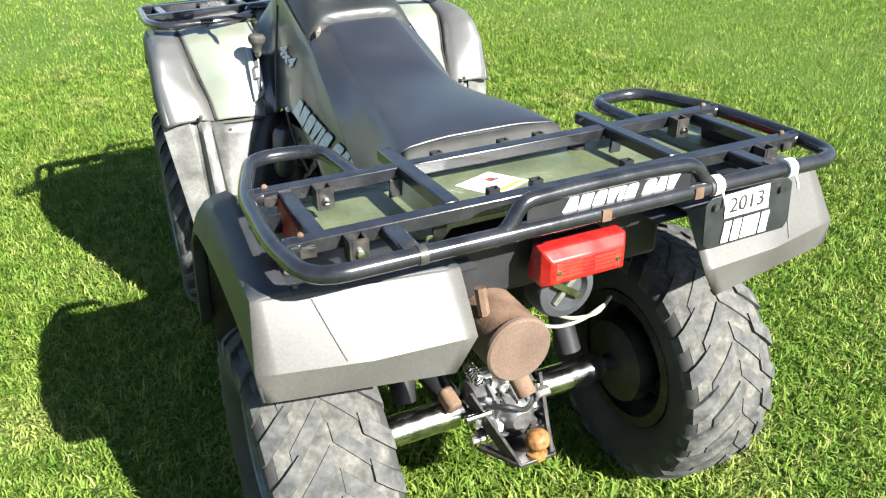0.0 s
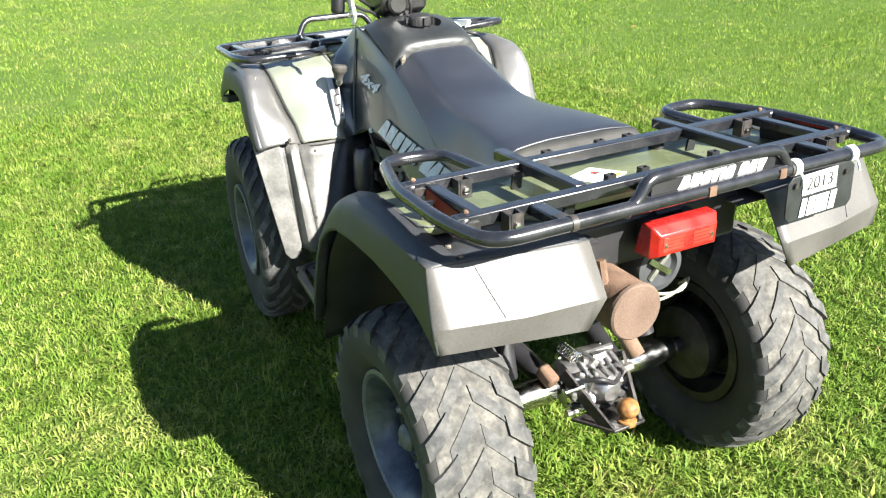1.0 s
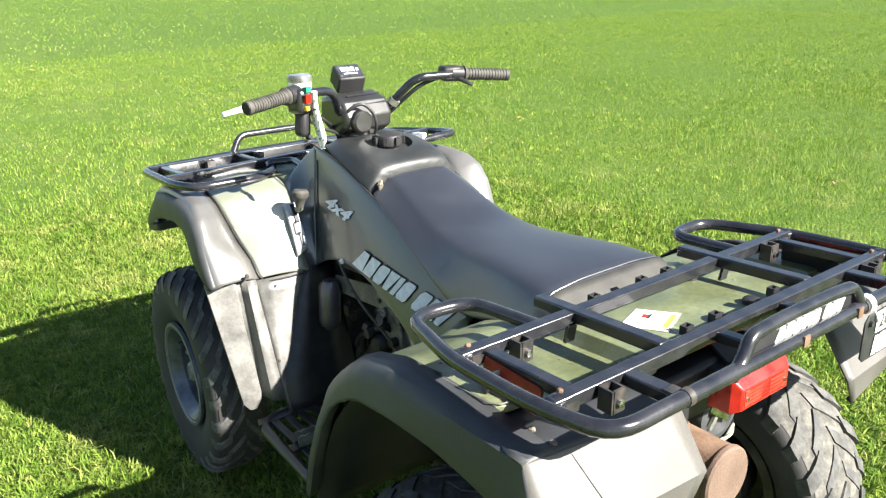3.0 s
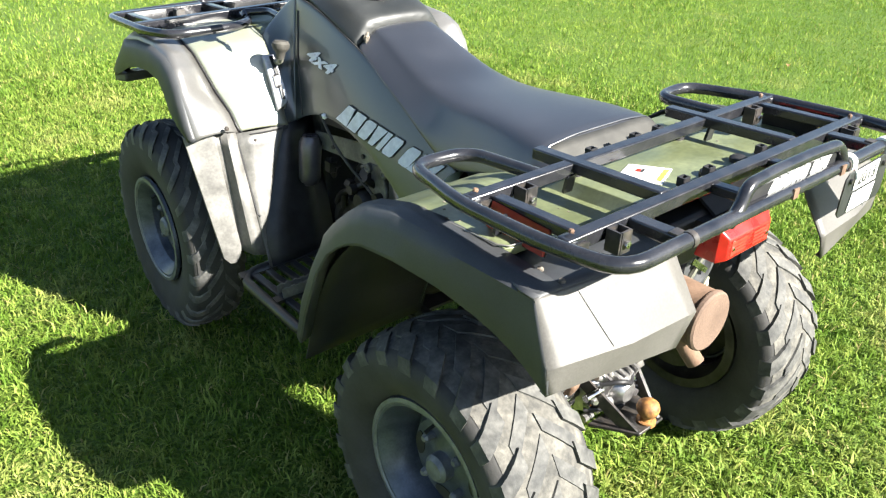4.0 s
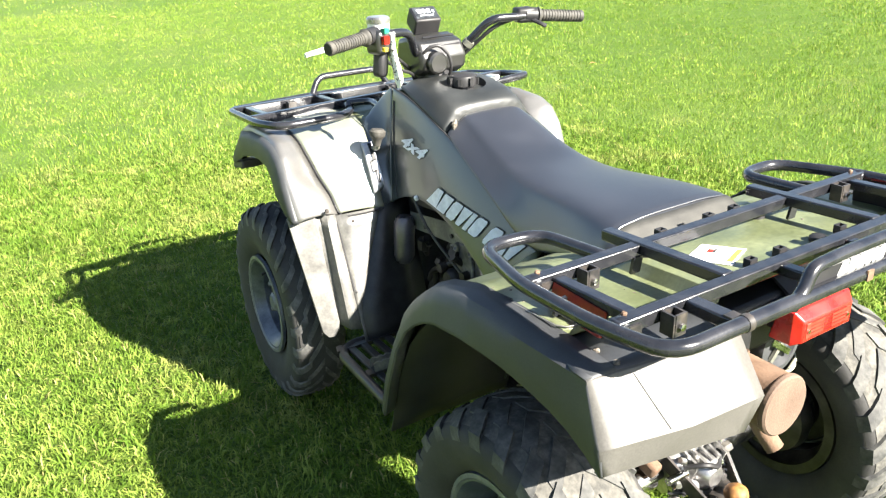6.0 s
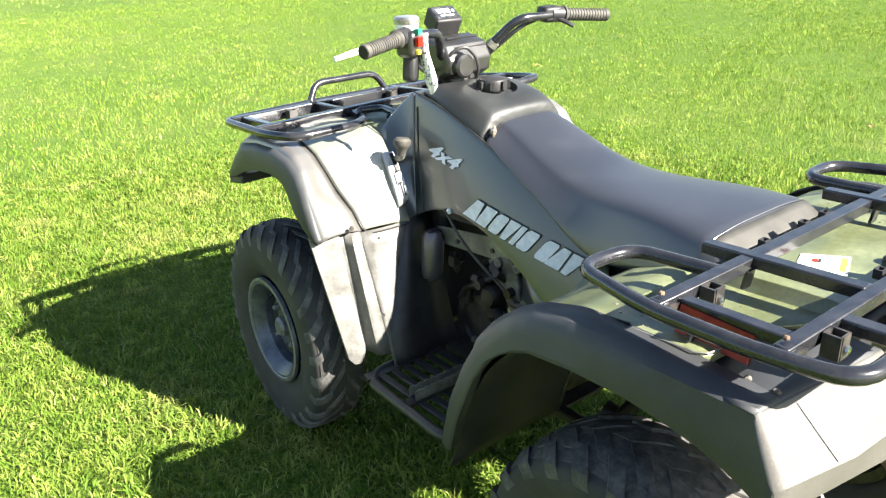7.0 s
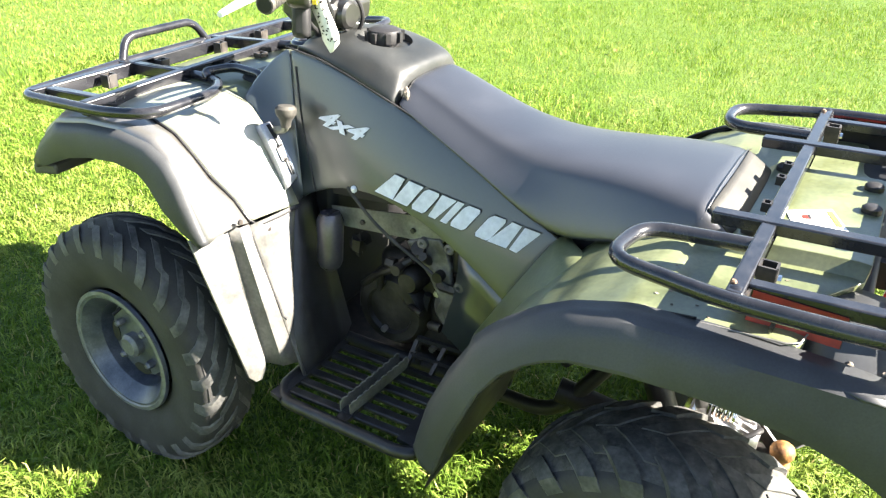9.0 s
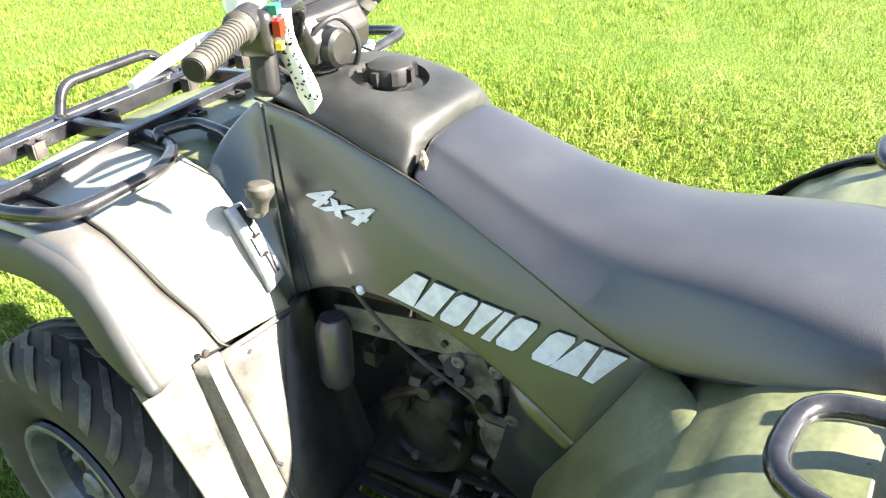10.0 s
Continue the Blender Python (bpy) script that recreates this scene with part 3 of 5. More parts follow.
for v, z, y in ((0, 0.824, 0.0095), (0.3, 0.837, 0.0260), (0.7, 0.851, 0.0455), (1, 0.860, 0.0580)):
    rows.append([(x * lerp(1.03, 0.98, v), y + 0.006 * (abs(x) / 0.168) ** 4, z - 0.012 * (abs(x) / 0.168) ** 6) for x in (-0.166, -0.155, -0.13, -0.08, 0, 0.08, 0.13, 0.155, 0.166)])
# lighter band laid over the seat's back in place of sunlight
thick(part("seat_back_band", sheet(rows), SEAT_LIT, seat, "grey band painting sunlight on the seat's rear face", 60), 0.003, 0.0)
part("seat_tear", tube([(-0.108, 0.701, 0.938), (-0.116, 0.695, 0.927), (-0.121, 0.690, 0.915)], [0.003, 0.008, 0.002], segs=7), TEAR, seat, "frayed tear showing foam")

# ---- tank cover, side panels, cowl ----
TANKS = [(0.706, 0.962, 0.100, 0.140, 0.908), (0.722, 0.976, 0.108, 0.142, 0.912), (0.76, 0.990, 0.115, 0.143, 0.930), (0.82, 1.003, 0.118, 0.142, 0.952), (0.88, 1.010, 0.116, 0.138, 0.970), (0.94, 1.008, 0.105, 0.128, 0.985), (0.985, 0.995, 0.085, 0.108, 0.985), (1.005, 0.975, 0.06, 0.08, 0.965)]
rings = []
for y, tz, tw, bw, bz in TANKS:
    ring = [(0, y, tz), (tw * 0.5, y, tz - 0.001), (tw * 0.85, y, tz - 0.006), (tw, y, tz - 0.016), (lerp(tw, bw, 0.5), y, lerp(tz - 0.016, bz, 0.5)), (bw, y, bz), (bw * 0.9, y, bz - 0.02), (0.05, y, bz - 0.03)]
    ring = ring + [(-x, yy, z) for x, yy, z in ring[:0:-1]]
    rings.append(ring)
tank = smoothed(part("tank_cover", skin(rings), TANK, quad, "dull dark olive tank cover, dusty", 60), 3)


def sunk(ob, cutter):
    """Cuts the cutter's shape out of ob for good, and drops the cutter."""
    k = ob.modifiers.new("well", "BOOLEAN")
    k.operation, k.object, k.solver = "DIFFERENCE", cutter, "EXACT"
    bpy.context.view_layer.update()
    me = bpy.data.meshes.new_from_object(ob.evaluated_get(bpy.context.evaluated_depsgraph_get()))
    ob.modifiers.clear()
    old, ob.data = ob.data, me
    me.name = ob.name
    bpy.data.objects.remove(cutter)
    me.shade_smooth()
    me.set_sharp_from_angle(angle=radians(35))
    return ob


sunk(tank, part("cutter", lathe([(-0.016, 0.058), (0.0, 0.064), (0.05, 0.066)], pose(0, 0.825, 1.0, 0, -90, 0), 40), TANK))
part("filler_neck", lathe([(0.0, 0.030), (0.014, 0.030), (0.014, 0.002)], pose(0, 0.825, 0.983, 0, -90, 0), 24), LINER, tank, "dark filler neck")
cap = part("fuel_cap", lathe([(0.0, 0.036), (0.018, 0.037), (0.026, 0.034), (0.030, 0.026), (0.030, 0.002)], pose(0, 0.825, 0.992, 0, -90, 0), 24), LINER, tank, "round black ribbed fuel cap")
for k in range(8):
    a = 2 * math.pi * k / 8
    part("cap_rib", box((0.037 * math.cos(a), 0.825 + 0.037 * math.sin(a), 1.005), (0.012, 0.010, 0.020), (0, 0, math.degrees(a))), LINER, cap)
part("key_bezel", lathe([(0.0, 0.020), (0.006, 0.018), (0.008, 0.012), (0.008, 0.002)], pose(-0.035, 0.925, 1.004, 0, -90, 0), 18), STEEL, tank, "pale round bezel in the tank cover")

SEAM = [(0.985, 0.985), (0.90, 0.972), (0.82, 0.948), (0.75, 0.922), (0.67, 0.892), (0.589, 0.852), (0.50, 0.803), (0.42, 0.757), (0.332, 0.706)]
LOWER = [(0.925, 0.662), (0.885, 0.690), (0.82, 0.714), (0.74, 0.720), (0.68, 0.708), (0.62, 0.688), (0.55, 0.652), (0.48, 0.605), (0.419, 0.557)]


def panel_x(t):
    """Half width of the side panel, from its top seam (0) to its lower edge (1)."""
    return lerp(0.134, 0.188, t) + 0.005 * math.sin(math.pi * t)


def side_panel(sx):
    rows = []
    seam, lower = ([(lerp(a[-1][0], a[-2][0], u), lerp(a[-1][1], a[-2][1], u)) for u in (0.04, 0.0)] for a in (SEAM, LOWER))
    for (y1, z1), (y2, z2) in zip(SEAM[:-1] + seam, LOWER[:-1] + lower):
        row = []
        for t in (0.0, 0.05, 0.3, 0.6, 0.9, 1.0, 1.03):
            x = panel_x(min(1, t)) - (0.012 if t > 1.0 else 0)
            row.append((sx * x, lerp(y1, y2, min(t, 1.0)), lerp(z1, z2, min(t, 1.0)) + (0.006 if t > 1.0 else 0)))
        rows.append(row)
    ob = smoothed(thick(part("side_panel", sheet(rows), SIDE, quad, "dark green side panel with pale slanted lettering blocks", 50), 0.005), 1)
    part("panel_seam", tube([(sx * 0.1385, y, z + 0.001) for y, z in SEAM], 0.0020, segs=6), LINER, ob, "black gap along the panel's top")
    part("panel_seam", tube([(sx * 0.146, 0.331, 0.704), (sx * 0.175, 0.375, 0.632), (sx * 0.183, 0.419, 0.556)], 0.0013, segs=6), LINER, ob, "black gap along the panel's end")
    # rear quarter, rolling from the panel's end down onto the deck
    rows = []
    for t in [k / 6 for k in range(-1, 11)]:
        y, z, x = 0.338 + 0.088 * t, 0.710 - 0.149 * t, panel_x(max(0.0, min(1.0, t))) - 0.003
        sink = 0.022 if t < -0.1 else 0.0
        z, x = z - sink, x - sink
        yb = min(0.432, 0.215 + 0.197 * t)
        zb, xb = deck_z(yb) - 0.012 - sink, lerp(0.31, 0.37, min(1, t))
        rows.append([(sx * x, y, z), (sx * lerp(x, xb, 0.2), lerp(y, yb, 0.14), lerp(z, zb, 0.15) + 0.004), (sx * lerp(x, xb, 0.5), lerp(y, yb, 0.48), lerp(z, zb, 0.5) + 0.004), (sx * lerp(x, xb, 0.8), lerp(y, yb, 0.82), lerp(z, zb, 0.85) + 0.002), (sx * xb, yb, zb)])
    smoothed(thick(part("quarter_panel", sheet(rows), GREEN, ob, "green corner piece below the seat", 60), 0.004), 1)
    # lower dark skirt under the panel's rear
    rows = [[(sx * 0.176, y, z + 0.004), (sx * 0.172, y + 0.004, z - 0.05), (sx * 0.176, y + 0.01, z - 0.11), (sx * 0.188, y + 0.03, z - 0.2)] for y, z in ((0.53, 0.640), (0.48, 0.605), (0.419, 0.557), (0.36, 0.56))]
    thick(part("lower_skirt", sheet(rows), SIDE, ob, "dark lower body skirt", 60), 0.004)
    return ob


panels = {sx: side_panel(sx) for sx in BOTH}


def on_panel(y, z, sx=L, out=0.0):
    """The place on the side panel at (y, z)."""
    top = along(sorted((a, b) for a, b in SEAM), y)[0]
    low = along(sorted((a, b) for a, b in LOWER), y)[0]
    t = min(1, max(0, (top - z) / max(0.01, top - low)))
    x = panel_x(t) + out
    return Vector((sx * x, y, z))


# the maker's lettering as plain slanted blocks of the letters' widths
WIDE_FOOT, WIDE_HEAD, ROUND, BLOCK = ([(0, 0), (1, 0), (0.80, 1), (0.26, 1)], [(0.24, 0), (0.74, 0), (1, 1), (0, 1)],
                                      [(0.16, 0), (0.88, 0), (1, 0.12), (1, 0.88), (0.88, 1), (0.16, 1), (0, 0.84), (0, 0.16)], [(0, 0), (1, 0), (1, 1), (0, 1)])
CELLS = [(0.0, 0.135, WIDE_FOOT), (0.138, 0.240, BLOCK), (0.258, 0.358, ROUND), (0.366, 0.462, WIDE_HEAD), (0.470, 0.514, BLOCK), (0.528, 0.628, ROUND), (0.690, 0.790, ROUND), (0.786, 0.905, WIDE_FOOT), (0.900, 1.0, WIDE_HEAD)]


def lettering_blocks(sx):
    ob = panels[sx]
    p0, p1 = Vector((0.727, 0.732)), Vector((0.398, 0.666))
    up = Vector((-0.031, 0.045))
    for mat, grow, out, tag in ((OUTLINE, 0.0022, 0.0030, "block_edge"), (SILVER, 0.0, 0.0038, "letter_block")):
        for a, b, shape in CELLS:
            q = []
            for u, v in shape:
                c = p0.lerp(p1, lerp(a, b, u)) + up * v
                mid = p0.lerp(p1, (a + b) / 2) + up * 0.5
                q.append(c + (c - mid).normalized() * grow)
            part(tag, slab([on_panel(v.x, v.y, sx, out) for v in q], (sx * 0.0007, 0, 0)), mat, ob, "plain pale slanted block" if mat is SILVER else "")


for sx in BOTH:
    lettering_blocks(sx)
    part("panel_seam", tube([on_panel(y, z, sx, 0.001) for y, z in ((0.958, 0.948), (0.950, 0.915), (0.935, 0.850), (0.915, 0.780), (0.886, 0.696))], 0.0018, 0.02, 6), LINER, panels[sx], "black gap down the panel's front")
ax = Vector((0, -0.982, -0.185)).normalized()
nrm = Vector((-1, 0, 0.34)).normalized()
upv = nrm.cross(ax).normalized()
m = Matrix((ax, upv, nrm)).transposed().to_4x4()
m.translation = on_panel(0.832, 0.849, L, 0.0035)
lettering("badge", "4x4", 0.048, m @ Matrix.Diagonal((1.55, 0.95, 1, 1)), SILVER, panels[L], 0.0004, label="pale 4x4 lettering", shear=0.4, bold=0.0016)


# ---- front fenders, hood ----
FCREASE = [(0.0, 1.478, 0.735), (0.05, 1.450, 0.772), (0.14, 1.375, 0.836), (0.28, 1.26, 0.858), (0.42, 1.145, 0.866), (0.54, 1.060, 0.858), (0.63, 1.008, 0.835), (0.72, 0.975, 0.792), (0.86, 0.950, 0.728), (1.0, 0.930, 0.672)]
FARCH = [(0.0, 1.455, 0.712), (0.05, 1.415, 0.728), (0.14, 1.335, 0.762), (0.28, 1.249, 0.784), (0.42, 1.165, 0.794), (0.54, 1.095, 0.788), (0.63, 1.062, 0.765), (0.72, 1.033, 0.732), (0.86, 0.990, 0.695), (1.0, 0.945, 0.664)]
FSEAM = [(0.0, 0.375, 1.480, 0.790), (0.14, 0.378, 1.375, 0.848), (0.28, 0.38, 1.26, 0.866), (0.42, 0.382, 1.15, 0.866), (0.54, 0.380, 1.085, 0.842), (0.63, 0.372, 1.048, 0.800), (0.72, 0.362, 1.018, 0.755), (0.86, 0.352, 0.968, 0.712), (1.0, 0.348, 0.934, 0.669)]
FINNER = [(0.0, 0.15, 1.505, 0.812), (0.14, 0.16, 1.40, 0.856), (0.28, 0.17, 1.27, 0.873), (0.42, 0.18, 1.13, 0.878), (0.54, 0.195, 1.045, 0.862), (0.63, 0.205, 1.002, 0.826), (0.72, 0.212, 0.975, 0.778), (0.86, 0.216, 0.936, 0.716), (1.0, 0.218, 0.909, 0.667)]


def front_fender(sx):
    rows, mid = [], []
    for i in range(37):
        s = i / 36
        cy, cz = along(FCREASE, s)
        ay, az = along(FARCH, s)
        ix, iy, iz = along(FSEAM, s)
        nx, ny, nz = along(FINNER, s)
        w = lerp(0.452, 0.492, min(1, s * 1.1)) - 0.014 * max(0.0, (s - 0.75) / 0.25)
        rows.append([(sx * (w - 0.015), ay, az + 0.012), (sx * (w + 0.002), ay, az), (sx * (w + 0.004), lerp(ay, cy, 0.15), lerp(az, cz, 0.15)), (sx * w, lerp(ay, cy, 0.65), lerp(az, cz, 0.65)), (sx * (w - 0.012), lerp(ay, cy, 0.93), lerp(az, cz, 0.94)),
                     (sx * (w - 0.035), lerp(cy, iy, 0.25), lerp(cz, iz, 0.25) + 0.006), (sx * lerp(w, ix, 0.7), lerp(cy, iy, 0.7), lerp(cz, iz, 0.7) + 0.008), (sx * (ix + 0.002), iy, iz)])
        row = []
        for t in (0.0, 0.06, 0.3, 0.6, 0.85, 1.0):
            bow = 0.016 * math.sin(math.pi * t)
            row.append((sx * lerp(ix - 0.002, nx, t), lerp(iy, ny, t) - bow * 0.7, lerp(iz, nz, t) + bow * 0.5 + 0.002))
        mid.append(row)
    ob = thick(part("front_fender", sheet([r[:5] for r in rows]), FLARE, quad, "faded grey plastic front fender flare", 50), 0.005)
    # same plastic as the side, painted lighter because the sun strikes here
    thick(part("flare_face", sheet([r[4:] for r in rows]), LIT_GLOSS, ob, "top and rear face of the flare, coloured lighter as sunlit", 50), 0.005)
    # sun glare on this panel is partly painted into its base colour
    thick(part("fender_panel", sheet(mid), GLARE_GREEN, ob, "glossy green inner fender panel, lightened for sun glare", 50), 0.005)
    part("fender_seam", tube([(sx * along(FSEAM, s / 20)[0], along(FSEAM, s / 20)[1] - 0.001, along(FSEAM, s / 20)[2] + 0.003) for s in range(4, 21)], 0.0025, segs=6), LINER, ob, "dark gap in the fender")
    gap = [along(FSEAM, 0.93), along(FSEAM, 0.985), (0.336, 0.919, 0.664), (0.290, 0.911, 0.664), (0.225, 0.905, 0.667)]
    part("fender_seam", tube([(sx * x, y - 0.004, z + 0.001) for x, y, z in gap], 0.0024, 0.02, 6), LINER, ob, "dark gap round the panel's lower end")
    for x, y, z in ((0.388, 0.922, 0.690), (0.318, 0.911, 0.648)):
        part("fender_screw", lathe([(0.0, 0.0065), (0.004, 0.0055), (0.005, 0.001)], pose(sx * x, y, z, 0, 0, -90), 10), WORN, ob)
    # hanging mud flap: a strip with a rounded tip
    pts = [(0.486, 0.966, 0.676), (0.414, 0.944, 0.678)]
    tip = [(0.398, 0.880, 0.378), (0.403, 0.873, 0.356), (0.419, 0.870, 0.337), (0.437, 0.874, 0.338), (0.451, 0.880, 0.356)]
    bevelled(part("mud_flap", slab([(sx * x, y, z) for x, y, z in pts + tip], (0, 0.006, 0.001)), SCUFF, ob, "hanging grey plastic mud flap strip, scuffed", 30), 0.002)
    # ridge beside the strip
    def wall_y(z):
        return lerp(0.929, 0.816, max(0.0, (0.664 - z) / 0.349))

    rows = []
    for t in [i / 8 for i in range(9)]:
        z, y = lerp(0.675, 0.362, t), lerp(0.941, 0.876, t)
        k = max(0.0, (0.664 - z) / 0.349)
        inner = wall_y(z) - 0.006
        b = lerp(0.364, 0.354, k)
        rows.append([(sx * 0.418, y + 0.014, z), (sx * 0.404, y + 0.018, z), (sx * lerp(0.404, b, 0.30), lerp(y, inner, 0.3) + 0.018, z), (sx * lerp(0.404, b, 0.46), lerp(y, inner, 0.6) - 0.003, z), (sx * b, inner, z)])
    thick(part("splash_guard", sheet(rows), SCUFF, ob, "ridged grey splash guard", 30), 0.004)
    # the footwell's front wall, running on inwards
    rows = []
    for t in [i / 10 for i in range(11)]:
        z = lerp(0.672, 0.315, t)
        y = wall_y(z)
        outer = lerp(0.364, 0.354, t)
        # split along the body's shadow edge; inner part is coloured dark for shade
        edge = max(0.03, lerp(0.53, 0.0, t / 0.78))
        rows.append([(sx * lerp(outer, 0.115, k), y + 0.05 * k ** 3 - 0.006 - 0.018 * min(1, k / 0.5) * (1 - t), z) for k in (0.0, edge * 0.35, edge * 0.7, edge * 0.9, edge, lerp(edge, 1, 0.3), lerp(edge, 1, 0.6), 1.0)])
    wall = thick(part("footwell_wall", sheet([r[:5] for r in rows]), SCUFF, ob, "grey plastic front wall of the footwell", 60), 0.004)
    thick(part("footwell_shade", sheet([r[4:] for r in rows]), BOARD, ob, "inner wall of the footwell, darkened for the body's shadow", 60), 0.004)
    part("wall_seam", tube([(sx * 0.364, 0.922, 0.670), (sx * 0.360, 0.888, 0.565), (sx * 0.356, 0.857, 0.470), (sx * 0.350, 0.851, 0.462)], 0.0030, segs=6), LINER, wall, "dark gap beside the splash guard")
    # cowl between fender panel and side panel
    rows = []
    for s in [i / 10 for i in range(11)]:
        k = lerp(0.50, 1.0, s)
        nx, ny, nz = along(FINNER, k)
        y2, z2, x2 = lerp(0.985, 0.925, s), lerp(0.985, 0.662, s), panel_x(s)
        # a hollow fillet from the panel's front edge out to the fender
        p0, p1, p2 = Vector((x2 - 0.001, y2 - 0.006, z2 + 0.002)), Vector((x2 + 0.004, lerp(y2, ny, 0.75) + 0.012, lerp(z2, nz, 0.42))), Vector((nx + 0.004, ny + 0.004, nz))
        rows.append([Vector((sx * p.x, p.y, p.z)) for p in (p0 * (1 - t) ** 2 + p1 * 2 * t * (1 - t) + p2 * t * t for t in (0, 0.12, 0.3, 0.5, 0.7, 0.88, 1))])
    smoothed(thick(part("cowl", sheet(rows), SIDE, quad, "dark green cowl between tank and fender", 60), 0.004), 1)
    # inside of the arch
    rows = []
    for i in range(12):
        s = i / 11
        cy, cz = along(FCREASE, s)
        ix, iy, iz = along(FSEAM, s)
        nx, ny, nz = along(FINNER, s)
        rows.append([(sx * 0.43, cy + 0.05 * s, cz - 0.04), (sx * ix, iy + 0.06 * s, iz - 0.035), (sx * nx, ny + 0.06 * s, nz - 0.03)])
    # unseen lower row, added to keep a sliver of sun off the tyre
    rows.append([(sx * x, 0.985, 0.590) for x in (0.43, 0.36, 0.25)])
    thick(part("wheel_well", sheet(rows), LINER, ob, "dark inside of the wheel arch", 50), 0.004)
    return ob


fenders = {sx: front_fender(sx) for sx in BOTH}

rows = []
for i in range(12):
    s = i / 11 * 0.56
    nx, ny, nz = along(FINNER, s)
    rows.append([(x * nx / 0.15, ny, nz + 0.012 * (1 - (abs(x) / 0.15) ** 2) + 0.001) for x in (-0.15, -0.12, -0.06, 0, 0.06, 0.12, 0.15)])
rows.append([(x, 1.03, 0.90) for x in (-0.15, -0.12, -0.06, 0, 0.06, 0.12, 0.15)])
rows.append([(x, 1.0, 0.965) for x in (-0.10, -0.09, -0.06, 0, 0.06, 0.09, 0.10)])
thick(part("hood", sheet(rows), GREEN, quad, "olive-green hood under the front rack", 40), 0.005)
# grille face below the hood
rows = [[(x, 1.500 - 0.03 * (abs(x) / 0.4) ** 2 - k * 0.05, 0.808 - k * 0.22) for x in (-0.17, -0.12, -0.06, 0, 0.06, 0.12, 0.17)] for k in (0, 0.5, 1.0)]
thick(part("front_face", sheet(rows), LINER, quad, "dark front face of the body", 40), 0.006)


# ---- shift gate and lever ----
rows = []
for t in [k / 6 for k in range(7)]:
    y, z = 0.916 + 0.072 * t ** 1.3, lerp(0.712, 0.838, t)
    xo, xi = lerp(-0.242, -0.234, t), lerp(-0.211, -0.205, t)
    dz = 0.018 * (1 - t)
    rows.append([(xo + 0.004, y + 0.020, z - 0.010), (xo, y + 0.003, z), (xo + 0.003, y, z + 0.002), (xi - 0.003, y - 0.004, z + dz), (xi, y - 0.001, z + dz), (xi + 0.002, y + 0.020, z - 0.010)])
gate = thick(part("shift_gate", sheet(rows), GATE, quad, "bright curved shift gate plate with stepped slot", 30), 0.003)
part("gate_end", slab([(-0.238, 0.936, 0.702), (-0.242, 0.919, 0.711), (-0.211, 0.912, 0.729), (-0.208, 0.934, 0.718)], (0, 0.002, -0.003)), GATE, gate, "closed lower end of the gate")


def on_gate(u, t, out=0.002):
    y, z = 0.916 + 0.072 * t ** 1.3, lerp(0.712, 0.838, t)
    return (lerp(lerp(-0.242, -0.234, t), lerp(-0.211, -0.205, t), u), y - out - 0.004 * u, z + out * 0.6 + u * 0.018 * (1 - t))


for a, b, w in (((0.62, 0.12), (0.60, 0.42), 0.008), ((0.60, 0.40), (0.30, 0.40), 0.008), ((0.32, 0.40), (0.34, 0.62), 0.008), ((0.34, 0.62), (0.72, 0.62), 0.008), ((0.66, 0.60), (0.62, 0.97), 0.010)):
    part("gate_slot", bar(on_gate(*a), on_gate(*b), w, 0.003), LINER, gate, "dark slot")
part("shift_lever", tube([(-0.204, 0.995, 0.815), (-0.212, 0.938, 0.832), (-0.215, 0.932, 0.862)], 0.0085, 0.01, 8), STEEL, gate, "short shift lever")
part("lever_knob", lathe([(-0.016, 0.010), (0.0, 0.013), (0.008, 0.019), (0.014, 0.0225), (0.024, 0.0225), (0.030, 0.017), (0.032, 0.002)], pose(-0.215, 0.932, 0.855, 0, -82, 10), 16), GRIP, gate, "worn rounded lever knob")


# ---- rear rack ----
TR = 0.0128


def rz(y):
    """Height of the rear rack's tubes."""
    return along([(-0.36, 0.873), (-0.24, 0.868), (-0.04, 0.861), (0.15, 0.852)], y)[0]


def at(x, y, dz=0.0):
    return (x, y, rz(y) + dz)


